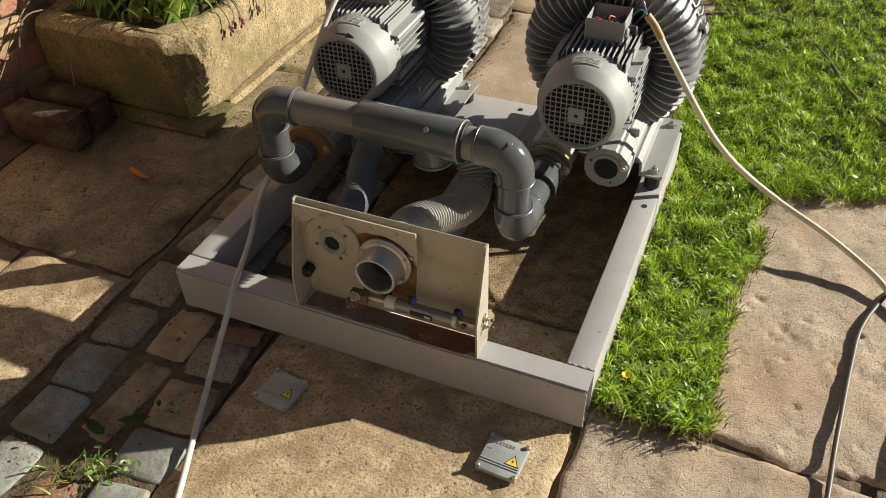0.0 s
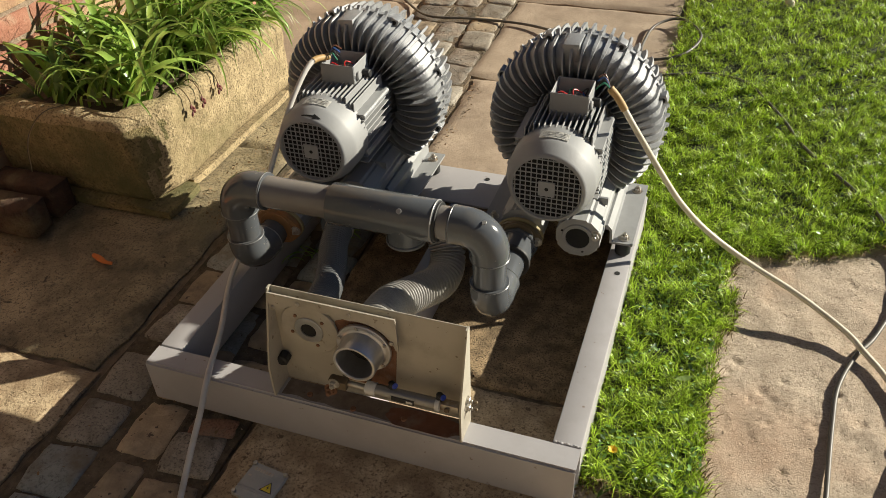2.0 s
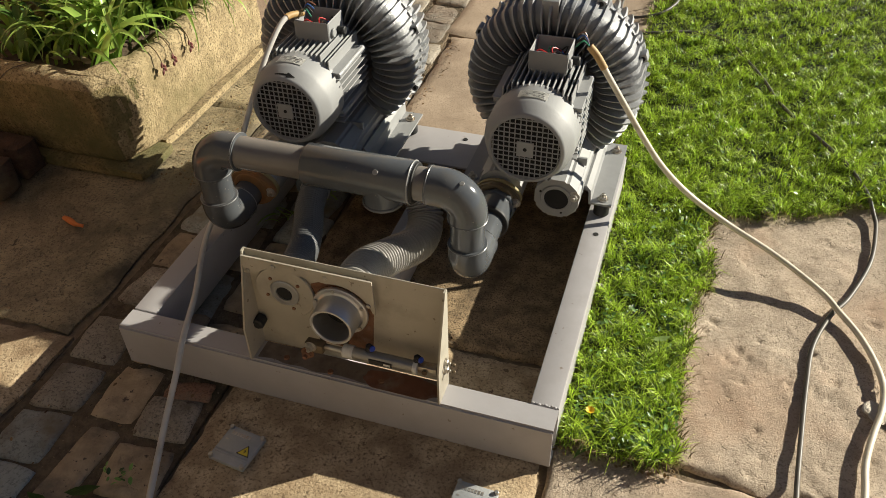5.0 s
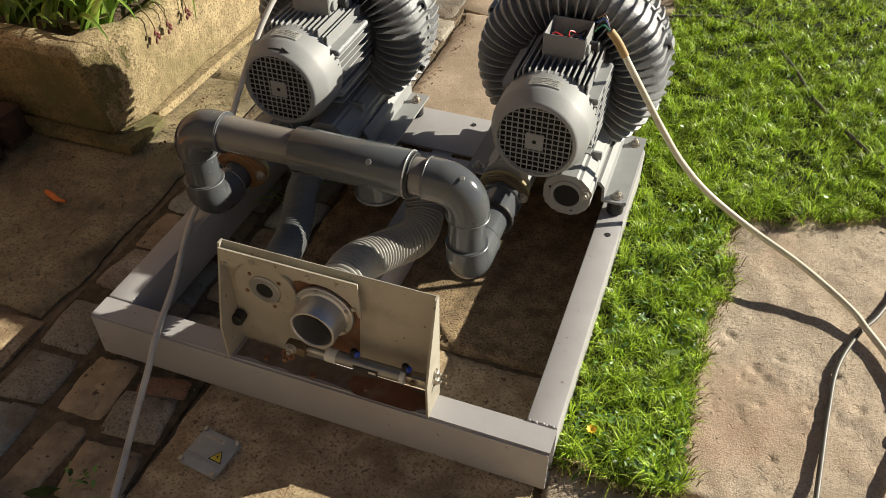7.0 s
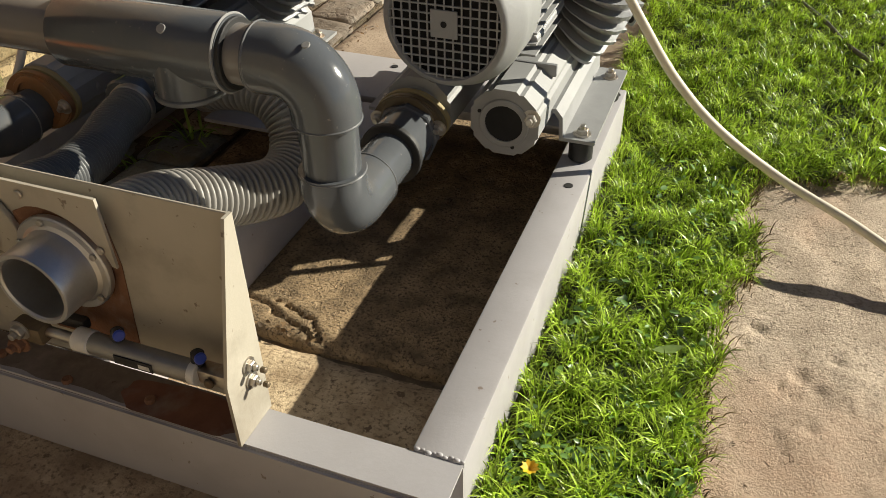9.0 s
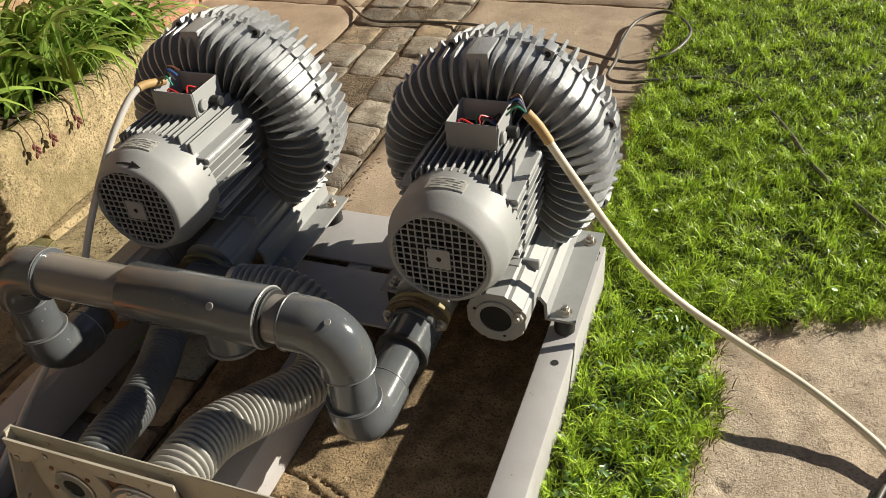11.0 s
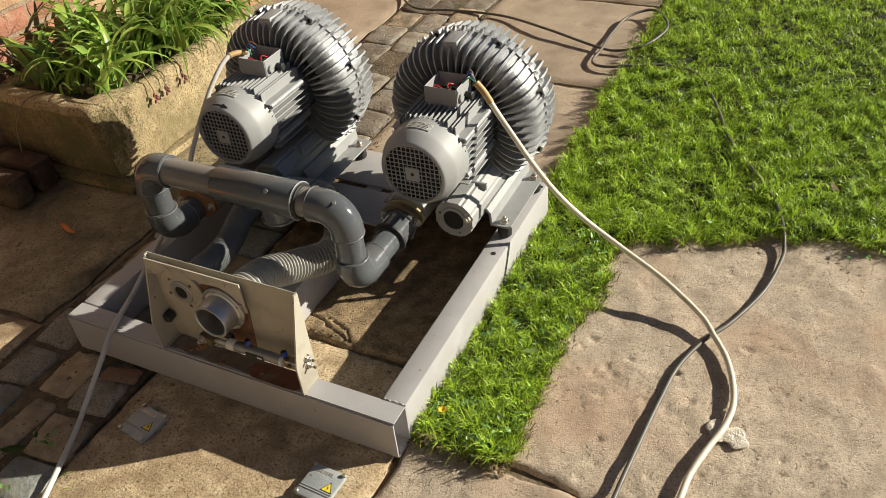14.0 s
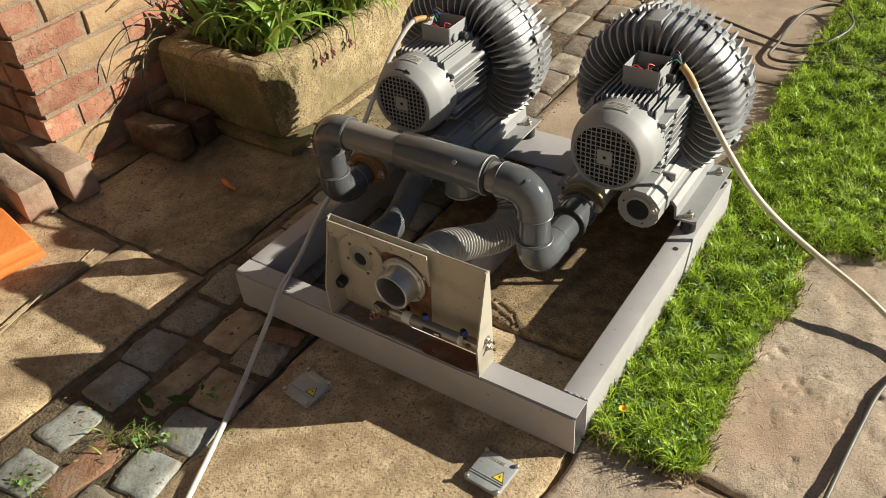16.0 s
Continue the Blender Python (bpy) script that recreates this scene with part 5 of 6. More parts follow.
def rrect(x0, x1, y0, y1, r, n=7, cut=1.0):
    pts = []
    for cx, cy, s in ((x1 - r, y0 + r, -90), (x1 - r, y1 - r, 0), (x0 + r, y1 - r, 90), (x0 + r, y0 + r, 180)):
        if s == -90:  # the worn front corner is cut off aslant
            pts += [(x1 - u * cut, y0 + v * (0.6 + 0.4 * cut)) for u, v in ((0.078, 0.0), (0.070, 0.003), (0.062, 0.010), (0.008, 0.098), (0.002, 0.110), (0.0, 0.122))]
            continue
        pts += [(cx + r * math.cos(radians(s + 90 * k / n)), cy + r * math.sin(radians(s + 90 * k / n))) for k in range(n + 1)]
    out = []
    for (a0, b0), (a1, b1) in zip(pts, pts[1:] + pts[:1]):
        d = math.hypot(a1 - a0, b1 - b0)
        m = max(1, int(d / 0.03))
        out += [(a0 + (a1 - a0) * k / m, b0 + (b1 - b0) * k / m) for k in range(m)]
    return out


levels = [(0.012, TZ0), (0.005, TZ0 + 0.010), (0.003, 0.055), (0.002, 0.075), (0.001, 0.095), (0.0, 0.115), (0.0, 0.135), (0.0, 0.155), (0.0, 0.175), (0.0, 0.195), (0.0, 0.213), (0.001, 0.230), (0.005, 0.246), (0.016, 0.256), (0.035, 0.259), (0.052, 0.257), (0.064, 0.250), (0.068, 0.235), (0.070, 0.20)]
rings = []
for inset, z in levels:
    o = rrect(TX0 + inset, TX1 - inset, TY0 + inset, TY1 - inset, max(0.012, 0.026 - inset * 0.2), cut=0.35 + 0.65 * min(1.0, max(0.0, (z - 0.03) / 0.2)))
    rings.append(o)
vr = []
for (inset, z), o in zip(levels, rings):
    # same number of points on every level, spread by arc length
    L = [0.0]
    for a0, b0 in zip(o, o[1:] + o[:1]):
        L.append(L[-1] + math.dist(a0, b0))
    row = []
    for k in range(210):
        s = L[-1] * k / 210
        j = max(i for i in range(len(o)) if L[i] <= s + 1e-9)
        f = (s - L[j]) / max(1e-9, L[j + 1] - L[j])
        a0, b0 = o[j], o[(j + 1) % len(o)]
        row.append(bm.verts.new((a0[0] + (b0[0] - a0[0]) * f, a0[1] + (b0[1] - a0[1]) * f, z)))
    vr.append(row)
for p, q in zip(vr, vr[1:]):
    for k in range(210):
        j = (k + 1) % 210
        bm.faces.new((p[k], p[j], q[j], q[k]))
bm.faces.new(vr[0][::-1])
lump(bm, 0.006, 9, 2)
lump(bm, 0.0028, 45, 4)
bmesh.ops.recalc_face_normals(bm, faces=bm.faces)
basin = part("basin", bm, "trough", trough, smooth=1.2)
# front faces, turned from the sun, get the variant with painted shade
basin.data.materials.append(M["mossy_shade"])
for f in basin.data.polygons:
    f.material_index = 1 if f.normal.y < -0.45 and f.center.z < 0.20 else 0
bm = bmesh.new()
bmesh.ops.create_grid(bm, x_segments=24, y_segments=30, size=0.5)
for v in bm.verts:
    v.co = Vector((TX0 + 0.07 + (v.co.x + 0.5) * (TX1 - TX0 - 0.14), TY0 + 0.07 + (v.co.y + 0.5) * (TY1 - TY0 - 0.14), 0.232))
    v.co.z += 0.010 * noise.noise(v.co * 20) + 0.006 * noise.noise(v.co * 55)
part("potting_soil", bm, "soil", trough, "dark potting soil")
bm = rough_block(0.56, 0.15, 0.030, 3, 0.003, 0.004, 6)
bm.transform(Matrix.Translation((-1.445, 0.606, 0.0)))
tagged(part("stone_ledge", bm, "mossy_shade"), "thin flat ledge stone under the trough front", "stone")
bm = rough_block(0.52, 0.56, 0.028, 4, 0.003, 0.004, 6)
bm.transform(Matrix.Translation((-1.449, 0.965, 0.001)))
tagged(part("stone_ledge", bm, "trough"), "flat ledge stone bearing the trough", "stone")

# ---------- loose bricks, stones, tile ----------
for k, (x, y, rz) in enumerate(((-1.553, 0.388, 2), (-1.556, 0.487, -1))):
    bm = rough_block(0.222, 0.083, 0.102, 7 + k, 0.0035, 0.008, 3)
    bm.transform(Matrix.Translation((x, y, -0.002)) @ Matrix.Rotation(radians(rz), 4, "Z"))
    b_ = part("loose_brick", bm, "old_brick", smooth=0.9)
    tagged(b_, "dirty dark red brick standing on edge beside the trough", "brick", "loose bricks")
for k, (x, y, rz, h) in enumerate(((-1.692, 0.128, -8, 0.110), (-1.728, 0.008, -8, 0.105))):
    bm = rough_block(0.29, 0.088, h, 11 + k, 0.004, 0.005, 4)
    bm.transform(Matrix.Translation((x, y, -0.003)) @ Matrix.Rotation(radians(rz), 4, "Z"))
    tagged(part("loose_stone", bm, "wallstone", smooth=0.9), "pinkish grey worn stone block leaning by the wall corner", "stone block", "loose stone blocks")
bm = box(-0.30, 0.0, -0.42, 0.0, 0.022, 0.058, 0.012, segs=3)
box(-0.304, 0.006, -0.426, 0.006, 0.0, 0.024, 0.006, bm)
lump(bm, 0.002, 14, 5)
bm.transform(Matrix.Translation((-1.432, -0.126, 0.0)) @ Matrix.Rotation(radians(-12), 4, "Z"))
tagged(part("terracotta_tray", bm, "terracotta"), "bright orange terracotta tray upside down on the paving", "plant tray")
bm = sweep(spline([(-1.262, 0.345, 0.007), (-1.236, 0.336, 0.009), (-1.212, 0.326, 0.012), (-1.196, 0.330, 0.008)], 14)[0], lambda i: 0.0075 * (0.55 + 0.45 * math.sin(math.pi * min(1, (i + 2) / 14))), 10)
tagged(part("fallen_fruit_pod", bm, "terracotta"), "small orange-red shrivelled pod lying on paving", "plant debris")
for x, y, s, sd in ((0.540, 0.300, 0.019, 1), (0.574, 0.286, 0.024, 2), (0.545, 0.278, 0.014, 3)):
    bm = bmesh.new()
    bmesh.ops.create_icosphere(bm, subdivisions=3, radius=s)
    for v in bm.verts:
        v.co.z *= 0.14
        v.co += v.co.normalized() * s * 0.5 * noise.noise(v.co * 50 + Vector((sd * 4, 0, 0)))
    bm.transform(Matrix.Translation((x, y, 0.0012)))
    tagged(part("mortar_lump", bm, "rubble", smooth=0.9), "pale broken mortar lump under the white cable", "rubble", "mortar lumps")

# ---------- plants in the trough ----------


def strap_mesh(name, seed, length, width, droop, material="leaf"):
    """One long arching leaf with a folded middle."""
    r = random.Random(seed)
    bm = bmesh.new()
    n = 9
    rows = []
    p, ang = Vector((0, 0, 0)), radians(r.uniform(62, 86))
    twist = r.uniform(-0.5, 0.5)
    for k in range(n + 1):
        t = k / n
        w = width * (0.55 + 0.45 * math.sin(math.pi * min(1, t * 1.3))) * (1 - t ** 3) + 0.0004
        side = Vector((0, math.cos(twist * t), math.sin(twist * t)))
        up = Vector((-math.sin(ang), 0, math.cos(ang)))
        rows.append([bm.verts.new(p - side * w / 2 + up * w * 0.22), bm.verts.new(p), bm.verts.new(p + side * w / 2 + up * w * 0.22)])
        p = p + Vector((math.cos(ang), 0, math.sin(ang))) * length / n
        ang -= droop * (0.4 + 1.3 * t) / n
    for a0, b0 in zip(rows, rows[1:]):
        for k in range(2):
            bm.faces.new((a0[k], a0[k + 1], b0[k + 1], b0[k]))
    for f in bm.faces:
        f.smooth = True
    me = bpy.data.meshes.new(name)
    bm.to_mesh(me)
    bm.free()
    me.materials.append(M[material])
    return me


M["pale"] = mat("pale_leaf", (0.30, 0.42, 0.12), (0.38, 0.5, 0.18), 20, 0.5, translucent=0.2)
r3 = random.Random(21)
straps = [strap_mesh("leaf", k, r3.uniform(0.20, 0.36), r3.uniform(0.020, 0.036), r3.uniform(1.4, 2.9)) for k in range(16)]
fine = [strap_mesh("leaf", 50 + k, r3.uniform(0.24, 0.38), r3.uniform(0.007, 0.012), r3.uniform(2.2, 3.5)) for k in range(8)]
wide = [strap_mesh("leaf", 80 + k, r3.uniform(0.16, 0.24), r3.uniform(0.035, 0.055), r3.uniform(1.4, 2.2), "broad") for k in range(4)]
CLUMPS = [(-1.545, 0.675, 13, 0.7), (-1.42, 0.675, 9, 0.55), (-1.33, 0.70, 14, 0.8), (-1.50, 0.80, 20, 0.85), (-1.36, 0.85, 26, 0.9), (-1.58, 0.92, 18, 0.9), (-1.45, 0.97, 24, 1.0), (-1.30, 0.99, 30, 0.95), (-1.53, 1.10, 20, 1.0), (-1.36, 1.10, 30, 1.0), (-1.28, 1.17, 30, 0.95), (-1.45, 1.19, 22, 1.0)]
for k, (x, y, n, s) in enumerate(CLUMPS):
    pl = thing("strap_leaf_plant", (x, y, 0.228), "green strap-leaved bulb plant arching over the trough rim", "plant", "plants in the trough")
    for q in range(int(n * 1.6)):
        src = fine if (k >= 7 and q % 2) else straps
        ob = new("leaf", r3.choice(src))
        ob.parent = pl
        rad = 0.055 * math.sqrt(r3.random())
        a0 = r3.uniform(0, 2 * math.pi)
        ob.location = (rad * math.cos(a0), rad * math.sin(a0), 0.0)
        yaw = a0 + r3.uniform(-0.9, 0.9)
        if k < 3:
            yaw = r3.uniform(-0.7, 3.8)
        if k >= 7:
            yaw = r3.gauss(-0.35, 0.9)
        ob.rotation_euler = (r3.uniform(-0.15, 0.15), r3.uniform(-0.25, 0.35), yaw)
        sc = s * r3.uniform(0.75, 1.2)
        ob.scale = (sc, sc, sc)
for x, y, yaw in ((-1.34, 1.12, -0.9), (-1.42, 1.05, -1.3), (-1.50, 0.98, -2.0), (-1.30, 1.20, -0.2), (-1.53, 0.72, -2.4), (-1.27, 1.08, -0.6), (-1.40, 0.90, -1.0), (-1.56, 0.84, -1.6), (-1.36, 1.22, -0.9)):
    pl = thing("broad_leaf_weed", (x, y, 0.228), "broad green weed leaves among the bulbs", "plant", "weeds in the trough")
    for q in range(3):
        ob = new("leaf", wide[q])
        ob.parent = pl
        ob.rotation_euler = (0, r3.uniform(-0.3, 0.2), yaw + 1.3 * (q - 1))
# drooping seed stalks and dry stems
for k, (y0, dx) in enumerate(((0.745, 0.03), (0.795, 0.015), (0.875, 0.03))):
    st = thing("seed_stalk", (-1.24, y0, 0.24), "drooping brown stalk with dark red buds over the trough rim", "plant stem", "drooping stalks")
    p, _ = spline([(-1.255, y0 + 0.02, 0.245), (-1.222, y0 + 0.01, 0.266), (-1.196, y0, 0.257), (-1.182, y0 - 0.006, 0.238), (-1.178, y0 - 0.010, 0.212)], 16)
    part("stem", sweep(p, 0.0014, 5), "litter", st)
    for q in range(4):
        bm = bmesh.new()
        bmesh.ops.create_icosphere(bm, subdivisions=1, radius=0.0052)
        side = -1 if q % 2 else 1
        bm.transform(Matrix.Translation(p[-1 - q // 2 * 2] + Vector((0.002, 0.0048 * side, -0.004 * (q % 3)))) @ Matrix.Rotation(0.5 * side, 4, "X") @ Matrix.Diagonal((0.75, 0.75, 1.6, 1)))
        part("bud", bm, "bud", st)
for k, pth in enumerate([[(-1.46, 0.60, 0.262), (-1.50, 0.55, 0.252), (-1.535, 0.515, 0.19), (-1.545, 0.50, 0.104)],
                         [(-1.66, 0.70, 0.25), (-1.675, 0.60, 0.30), (-1.68, 0.50, 0.25), (-1.685, 0.40, 0.15), (-1.69, 0.33, 0.12)],
                         [(-1.66, 0.66, 0.25), (-1.665, 0.54, 0.34), (-1.67, 0.42, 0.30), (-1.68, 0.36, 0.22)],
                         [(-1.65, 0.64, 0.25), (-1.66, 0.52, 0.27), (-1.665, 0.46, 0.17), (-1.675, 0.44, 0.08)],
                         [(-1.66, 0.72, 0.25), (-1.67, 0.62, 0.38), (-1.675, 0.53, 0.42), (-1.68, 0.45, 0.40)]]):
    p, _ = spline(pth, 24)
    tagged(part("dry_stem", sweep(p, 0.0021, 5), "dry"), "thin dry curved stem hanging by the trough end", "plant stem", "dry stems")

p, _ = spline([(-1.243, -0.46, 0.004), (-1.268, -0.34, 0.010), (-1.292, -0.225, 0.012), (-1.318, -0.115, 0.006), (-1.338, -0.04, 0.004)], 24)
tagged(part("dry_stem", sweep(p, lambda i: 0.0026 - 0.00006 * i, 6), "dry"), "straight dry stalk lying on the paving", "plant stem", "dry stems")

# ---------- lawn ----------
FRONT = [(0.18, 0.80), (0.25, 0.80), (0.34, 0.822), (0.43, 0.85), (0.53, 0.915), (0.68, 0.955), (0.77, 0.965), (1.2, 1.0), (2.5, 1.05), (6, 1.1)]
STRIP = [(0.050, 0.195), (0.085, 0.205), (0.19, 0.200), (0.29, 0.192), (0.43, 0.195), (0.57, 0.226), (0.63, 0.222), (0.72, 0.206), (0.81, 0.235)]
gx, gy = np.array([p[0] for p in FRONT]), np.array([p[1] for p in FRONT])
sy_, sx_ = np.array([p[0] for p in STRIP]), np.array([p[1] for p in STRIP])


def on_lawn(x, y, out=0.0):
    wob = 0.009 * np.sin(37 * x + 21 * y) + 0.007 * np.sin(83 * y - 31 * x) + 0.005 * np.sin(151 * x + 117 * y)
    strip = (y > 0.055 - out) & (y < 0.86) & (x > 0.004) & (x < np.interp(y, sy_, sx_) + out + wob * 0.6)
    far = (y >= 0.80) & (y > np.interp(x, gx, gy) - out + wob) & (x > np.where(y < 0.862, 0.004, -0.045 - out) + wob * (y > 0.862)) & (x > -0.06)
    far &= ~((x < 0.004) & (y < 0.862))
    return strip | far


rs = np.random.RandomState(5)
bm = bmesh.new()
bmesh.ops.create_grid(bm, x_segments=190, y_segments=190, size=0.5)
dead = []
for v in bm.verts:
    u, w = v.co.x + 0.5, v.co.y + 0.5
    v.co = Vector((-0.06 + u ** 1.9 * 9.0, 0.045 + w ** 1.9 * 9.5, 0))
    v.co.z = 0.006 + 0.006 * noise.noise(v.co * 9) + 0.003 * noise.noise(v.co * 40)
    if not bool(on_lawn(np.array(v.co.x), np.array(v.co.y), -0.006)):
        dead.append(v)
bmesh.ops.delete(bm, geom=dead, context="VERTS")
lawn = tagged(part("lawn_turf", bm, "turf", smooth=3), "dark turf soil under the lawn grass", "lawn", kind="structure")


def blades(name, xs, ys, ox, oy, hs, height, width, label, material):
    n = len(xs)
    patch = 0.35 + 0.3 * np.sin(61 * xs + 5 * np.sin(47 * ys)) * np.sin(57 * ys + 4 * np.sin(39 * xs)) + 0.35 * np.sin(9 * xs + 3 * np.sin(7 * ys)) * np.sin(8 * ys + 2 * np.sin(11 * xs))
    h = height * rs.uniform(0.65, 1.25, n) * hs * (0.85 + 0.4 * patch)
    mound = 0.009 * np.clip(np.sin(47 * xs + 9 * np.sin(13 * ys)) + np.sin(53 * ys + 8 * np.sin(17 * xs)) + 0.8 * np.sin(97 * xs - 71 * ys), -0.8, 2.2) + 0.006 * (patch - 0.2)
    mound += 0.007 * np.sin(21 * xs + 4 * np.sin(12 * ys)) * np.sin(24 * ys + 3 * np.sin(15 * xs)) * np.clip((ys - 0.85) / 0.15, 0.25, 1)
    # blades of one patch lie the same way
    comb = 2.6 * np.sin(5.1 * xs + 2 * np.sin(6.3 * ys)) + 2.2 * np.sin(7.7 * ys - 4.1 * xs)
    ox, oy = ox + 0.0025 * np.cos(comb), oy + 0.0025 * np.sin(comb)
    wd = width * rs.uniform(0.7, 1.3, n)
    lean = np.clip(0.25 + np.hypot(ox, oy) / 0.014 * rs.uniform(0.5, 1.1, n), 0.15, 1.5)
    th = np.arctan2(oy, ox) + rs.normal(0, 0.55, n)
    lx, ly = np.cos(th) * lean, np.sin(th) * lean
    px, py = -np.sin(th + rs.uniform(-0.8, 0.8, n)), np.cos(th + rs.uniform(-0.8, 0.8, n))
    V = np.zeros((n, 7, 3))
    for k, (t, wf) in enumerate(((0.0, 0.8), (0.4, 1.0), (0.75, 0.7))):
        cx, cy, cz = xs + lx * h * 0.62 * t * t, ys + ly * h * 0.62 * t * t, h * t * (1 - 0.30 * lean * t) + mound + 0.002
        V[:, 2 * k] = np.stack([cx - px * wd * wf / 2, cy - py * wd * wf / 2, cz], 1)
        V[:, 2 * k + 1] = np.stack([cx + px * wd * wf / 2, cy + py * wd * wf / 2, cz], 1)
    V[:, 6] = np.stack([xs + lx * h * 0.82, ys + ly * h * 0.82, h * (1 - 0.42 * lean) + mound + 0.002], 1)
    base = (np.arange(n) * 7)[:, None]
    q1, q2, tr = base + np.array([0, 1, 3, 2]), base + np.array([2, 3, 5, 4]), base + np.array([4, 5, 6])
    me = bpy.data.meshes.new(name)
    loops = np.concatenate([np.concatenate([q1, q2, tr], 1).ravel()])
    me.vertices.add(n * 7)
    me.vertices.foreach_set("co", V.ravel())
    me.loops.add(len(loops))
    me.loops.foreach_set("vertex_index", loops.astype(np.int32))
    me.polygons.add(n * 3)
    starts = (np.arange(n)[:, None] * 11 + np.array([0, 4, 8])).ravel()
    me.polygons.foreach_set("loop_start", starts.astype(np.int32))
    me.update(calc_edges=True)
    me.validate()
    me.materials.append(M[material])
    return tagged(new(name, me), label, "grass", kind="stuff")


def scatter(x0, x1, y0, y1, density, out=0.0):
    """Blades gathered in tufts that fan outwards, with loose ones between."""
    area = (x1 - x0) * (y1 - y0)
    m = int(area * density * 0.72 / 16)
    tx, ty, th = rs.uniform(x0, x1, m), rs.uniform(y0, y1, m), 0.5 + 1.1 * rs.uniform(0, 1, m) ** 1.5
    pick = rs.randint(0, m, int(area * density * 0.72))
    ox, oy = rs.normal(0, 0.0125, len(pick)), rs.normal(0, 0.0125, len(pick))
    n = int(area * density * 0.28)
    x, y = np.concatenate([tx[pick] + ox, rs.uniform(x0, x1, n)]), np.concatenate([ty[pick] + oy, rs.uniform(y0, y1, n)])
    ox, oy = np.concatenate([ox, rs.normal(0, 0.009, n)]), np.concatenate([oy, rs.normal(0, 0.009, n)])
    hs = np.concatenate([th[pick], rs.uniform(0.4, 0.9, n)])
    k = on_lawn(x, y, out)
    return np.stack([x[k], y[k], ox[k], oy[k], hs[k]])


tufts = []
for a0 in ((0.0, 0.30, 0.04, 0.87, 140000), (-0.06, 1.4, 0.80, 1.7, 108000), (-0.06, 2.0, 1.7, 2.8, 56000), (1.4, 2.6, 0.9, 1.7, 26000), (-0.06, 3.4, 2.8, 4.4, 17000), (2.6, 6.0, 1.0, 2.8, 6000), (3.4, 7.0, 2.8, 4.4, 4500), (-0.06, 7.0, 4.4, 8.0, 2500)):
    tufts.append(scatter(*a0, 0.004))
blades("grass", *np.concatenate(tufts, 1), 0.027, 0.0018, "bright green unmown lawn grass", "grass")


# dry thatch along the lawn's edges, leaning out over the slabs
ey = rs.uniform(0.05, 0.82, 900)
ex = np.interp(ey, sy_, sx_) + rs.normal(0.004, 0.008, 900)
fx = rs.uniform(0.20, 1.3, 900)
fy_ = np.interp(fx, gx, gy) + rs.normal(-0.002, 0.010, 900)
px_ = rs.uniform(0.02, 0.21, 260)
py_ = rs.normal(0.052, 0.006, 260)
blades("dry_grass", np.concatenate([ex, fx, px_]), np.concatenate([ey, fy_, py_]), np.concatenate([rs.uniform(0.004, 0.016, 900), rs.normal(0, 0.005, 900), rs.normal(0, 0.006, 260)]), np.concatenate([rs.normal(0, 0.006, 900), rs.uniform(-0.016, -0.004, 900), rs.uniform(-0.014, -0.003, 260)]), rs.uniform(0.35, 1.0, 2060), 0.030, 0.0013, "dry brown grass thatch at the lawn edge", "thatch")


def oval_leaves(name, spots, size, material, label, category, kind="stuff", z=0.02):
    """Many small oval leaves, each slightly folded."""
    r = random.Random(len(spots))
    vs, fs = [], []
    for x, y in spots:
        s = size * r.uniform(0.6, 1.4)
        m = Matrix.Translation((x, y, z * r.uniform(0.3, 1.4))) @ Euler((r.uniform(-0.6, 0.6), r.uniform(-0.6, 0.6), r.uniform(0, 6.28))).to_matrix().to_4x4()
        b = len(vs)
        for u, v, w in ((-1, 0, 0), (-0.4, 0.5, 0.15), (0.45, 0.5, 0.15), (1, 0, -0.05), (0.45, -0.5, 0.15), (-0.4, -0.5, 0.15), (0, 0, 0)):
            vs.append(tuple(m @ Vector((u * s, v * s, w * s))))
        fs += [(b + 6, b + i, b + (i + 1) % 6) for i in range(6)]
    me = bpy.data.meshes.new(name)
    me.from_pydata(vs, [], fs)
    me.materials.append(M[material])
    for p in me.polygons:
        p.use_smooth = True
    return tagged(new(name, me), label, category, kind=kind)


r4 = random.Random(9)
oval_leaves("clover_leaves", [(r4.uniform(0.02, 0.20), r4.uniform(0.065, 0.17)) for _ in range(190)], 0.0052, "clover", "clover and daisy leaves at the lawn corner", "weeds", z=0.028)
oval_leaves("lawn_weeds", [(r4.uniform(0.02, 1.2), r4.uniform(0.9, 1.9)) for _ in range(1500)] + [(r4.uniform(0.02, 0.2), r4.uniform(0.15, 0.8)) for _ in range(520)], 0.0055, "clover", "small broad-leaved weeds in the lawn", "weeds", z=0.024)
oval_leaves("leaf_litter", [(r4.uniform(-1.16, -1.03), r4.uniform(0.55, 1.25)) for _ in range(220)] + [(r4.uniform(-1.68, -1.45), r4.uniform(0.22, 0.34)) for _ in range(60)] + [(r4.uniform(-0.66, -0.60), r4.uniform(0.85, 1.5)) for _ in range(90)] + [(r4.uniform(-1.02, -0.62), r4.uniform(-0.6, 0.0)) for _ in range(60)] + [(r4.uniform(0.0, 0.21), r4.uniform(0.035, 0.06)) for _ in range(80)] + [(r4.uniform(-0.375, -0.25), r4.gauss(0.243, 0.006)) for _ in range(45)], 0.0040, "litter", "brown leaf litter and crumbs on the paving", "debris", z=0.004)
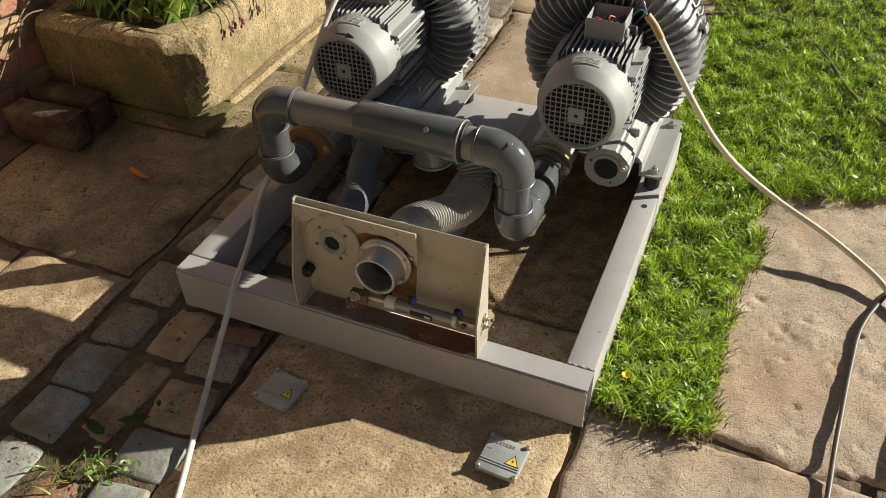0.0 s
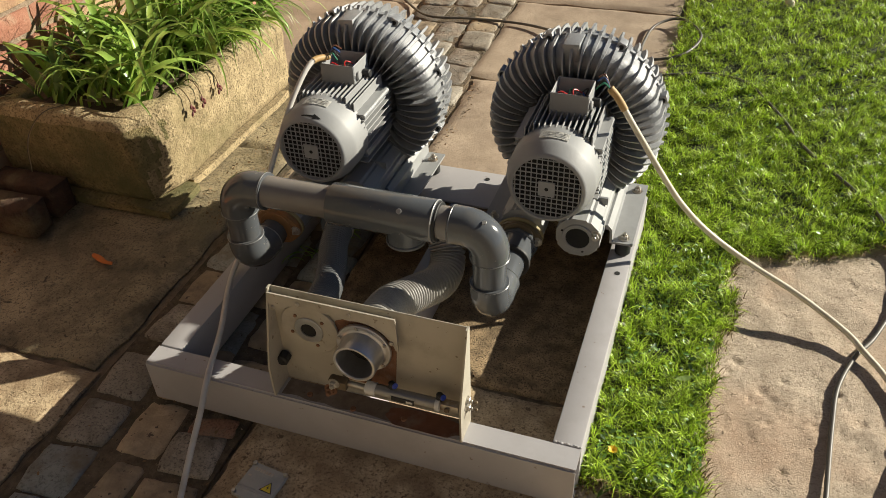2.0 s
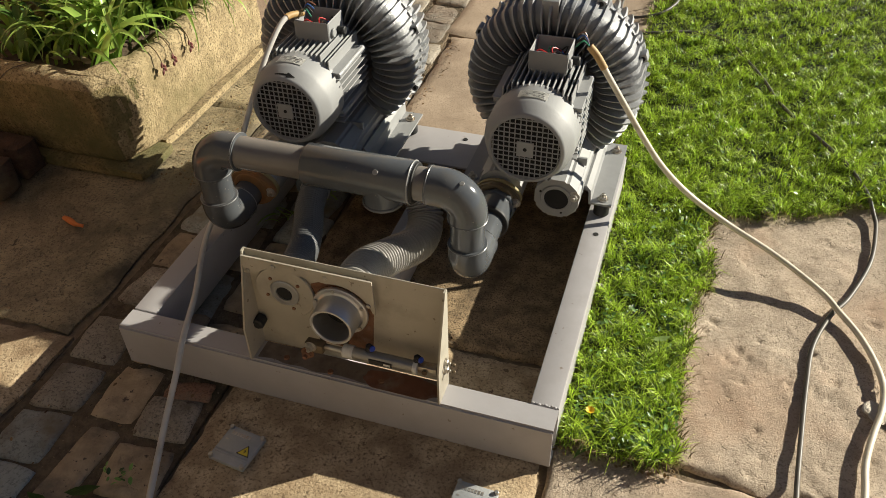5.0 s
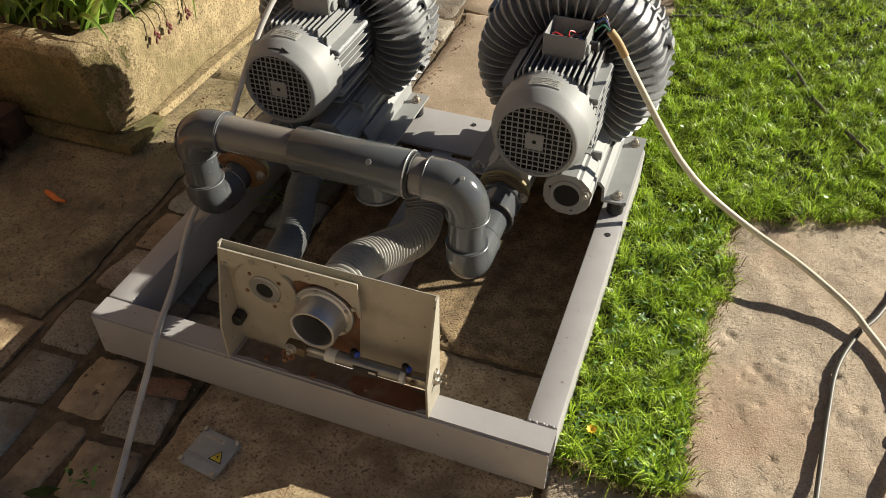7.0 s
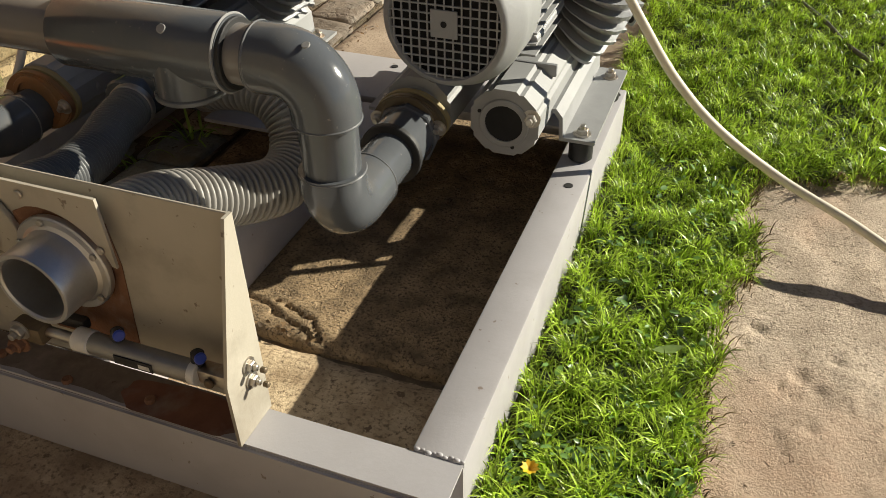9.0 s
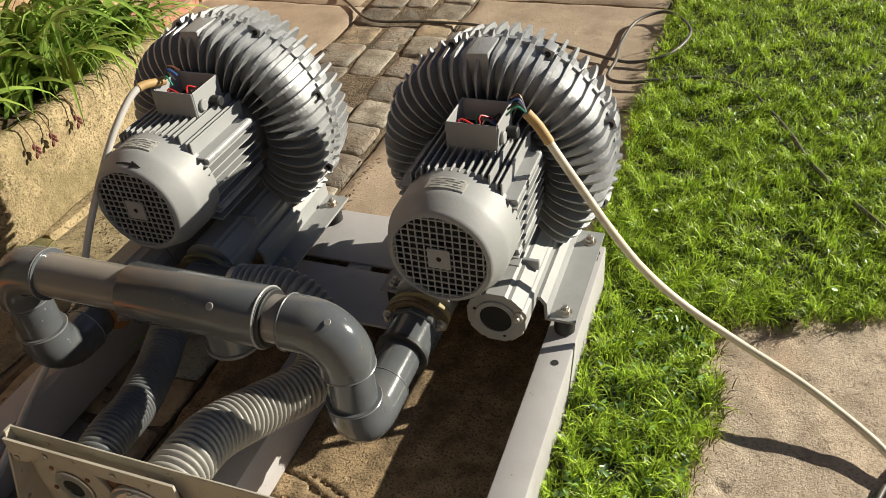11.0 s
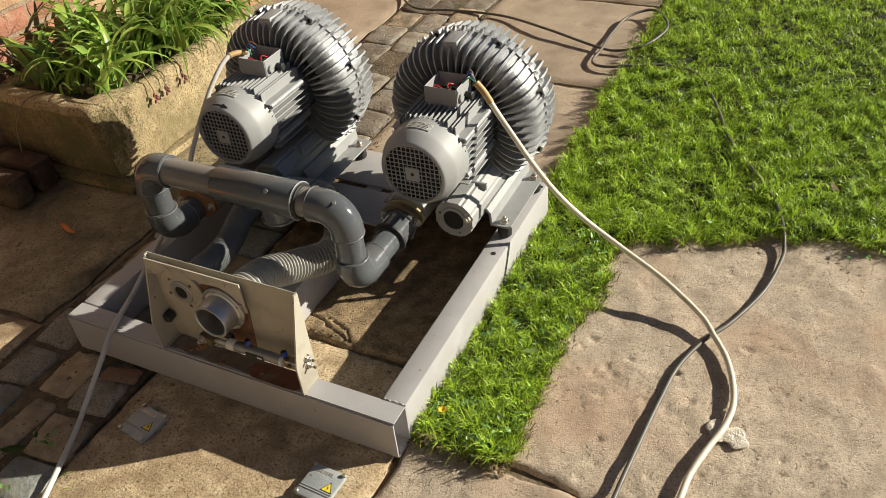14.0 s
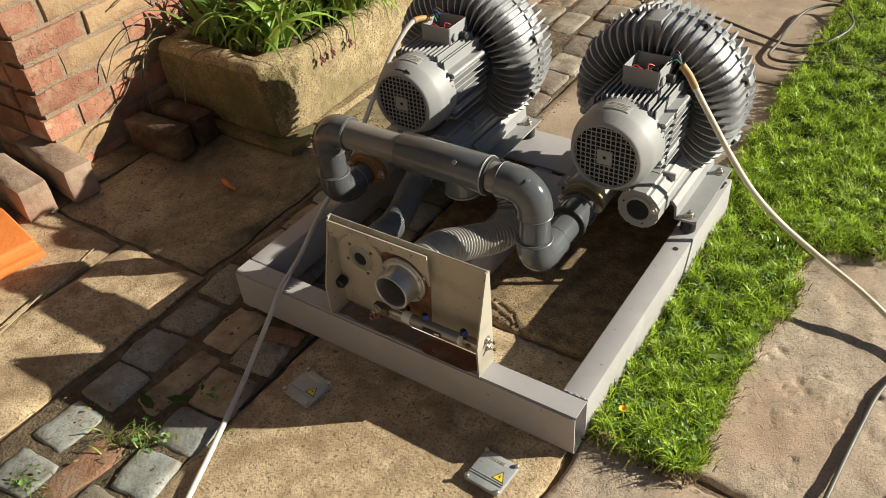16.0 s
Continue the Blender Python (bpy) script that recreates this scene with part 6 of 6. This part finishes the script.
# rosette at the lawn corner, flower, single fallen leaves
ros = thing("dock_rosette", (0.075, 0.085, 0.0), "dark green broad leaves at the lawn corner", "weed")
for q in range(5):
    ob = new("leaf", wide[q % 4])
    ob.parent = ros
    ob.rotation_euler = (0, 0.75, q * 1.26 + 0.3)
    ob.scale = (0.32, 0.6, 0.32)
fl = thing("yellow_flower", (0.048, 0.107, 0.0), "small yellow dandelion-like flower in the grass", "flower")
part("stem", sweep([Vector((0.048, 0.107, 0.0)), Vector((0.049, 0.106, 0.022)), Vector((0.048, 0.105, 0.046))], 0.0012, 6), "grass", fl)
for q in range(9):
    a0 = q * 0.7
    m = Matrix.Translation((0.048, 0.105, 0.047)) @ Euler((0, -0.5, a0)).to_matrix().to_4x4()
    bm = bmesh.new()
    bm.faces.new([bm.verts.new(m @ Vector(p)) for p in ((0, -0.0015, 0), (0.007, -0.003, 0.001), (0.011, 0, 0.0005), (0.007, 0.003, 0.001), (0, 0.0015, 0))])
    bmesh.ops.solidify(bm, geom=bm.faces[:], thickness=0.0003)
    part("petal", bm, "petal", fl)


def fallen_leaf(x, y, z, s, material, label, yaw=0.0):
    bm = bmesh.new()
    pts = [(-1, 0, 0.1), (-0.5, 0.28, 0.02), (0.2, 0.33, 0.0), (1, 0, 0.12), (0.2, -0.33, 0.0), (-0.5, -0.28, 0.02)]
    c0 = bm.verts.new((0, 0, -0.05))
    ring_ = [bm.verts.new(p) for p in pts]
    for k in range(6):
        bm.faces.new((c0, ring_[k], ring_[(k + 1) % 6]))
    bmesh.ops.solidify(bm, geom=bm.faces[:], thickness=0.02)
    bm.transform(Matrix.Translation((x, y, z)) @ Matrix.Rotation(yaw, 4, "Z") @ Matrix.Scale(s, 4))
    return tagged(part("fallen_leaf", bm, material), label, "leaf", "fallen leaves")


fallen_leaf(0.149, 0.326, 0.040, 0.020, "pale", "pale green fallen leaf on the grass", 0.5)
fallen_leaf(0.66, 1.14, 0.040, 0.022, "dry", "dry tan fallen leaf on the lawn", 2.1)
fallen_leaf(-0.742, -0.283, 0.012, 0.030, "broad", "dark green weed leaf lying over a sett joint", 0.5)
fallen_leaf(-0.800, -0.322, 0.010, 0.032, "broad", "dark green weed leaf lying over a sett joint", 2.9)
# weeds in the joints
r5 = random.Random(31)
for x, y, n, s in ((-0.745, -0.395, 14, 0.20), (-0.79, -0.425, 12, 0.22), (-0.845, -0.565, 10, 0.18), (-0.60, -0.30, 6, 0.12), (-0.69, 0.62, 16, 0.3), (-0.745, 0.52, 12, 0.3), (-0.90, -0.37, 6, 0.12)):
    wd = thing("joint_weed", (x, y, -0.012), "small yellow-green grass tuft growing in the sett joints", "weed", "weeds in joints")
    for q in range(n):
        ob = new("blade", r5.choice(fine))
        ob.parent = wd
        ob.location = (r5.gauss(0, 0.014), r5.gauss(0, 0.012), 0)
        ob.rotation_euler = (r5.uniform(-0.3, 0.3), r5.uniform(-0.2, 0.6), r5.uniform(0, 6.28))
        sc = s * r5.uniform(0.6, 1.3)
        ob.scale = (sc, sc * 1.4, sc)

oval_leaves("creeping_weed_leaves", [(-0.735 + r4.gauss(0, 0.03), -0.385 + r4.gauss(0, 0.020)) for _ in range(44)] + [(-0.85 + r4.gauss(0, 0.02), -0.575 + r4.gauss(0, 0.02)) for _ in range(30)] + [(-0.705 + r4.gauss(0, 0.02), -0.235 + r4.gauss(0, 0.01)) for _ in range(14)], 0.0055, "clover", "small green weed leaves between the setts", "weeds", z=0.014)

# dry yellow leaves lying at the trough rim, one white stone in the lawn
for k, (x, y, yaw) in enumerate(((-1.40, 0.640, 0.3), (-1.365, 0.648, -0.4), (-1.33, 0.645, 2.6), (-1.30, 0.70, 1.2))):
    fallen_leaf(x, y, 0.262, 0.030, "dry", "dry tan leaf lying on soil in the trough", yaw)
bm = bmesh.new()
bmesh.ops.create_icosphere(bm, subdivisions=2, radius=0.018)
for v in bm.verts:
    v.co += v.co.normalized() * 0.006 * noise.noise(v.co * 60)
bm.transform(Matrix.Translation((0.32, 2.40, 0.030)))
tagged(part("white_stone", bm, "rubble"), "small white stone lying in the lawn grass", "stone")
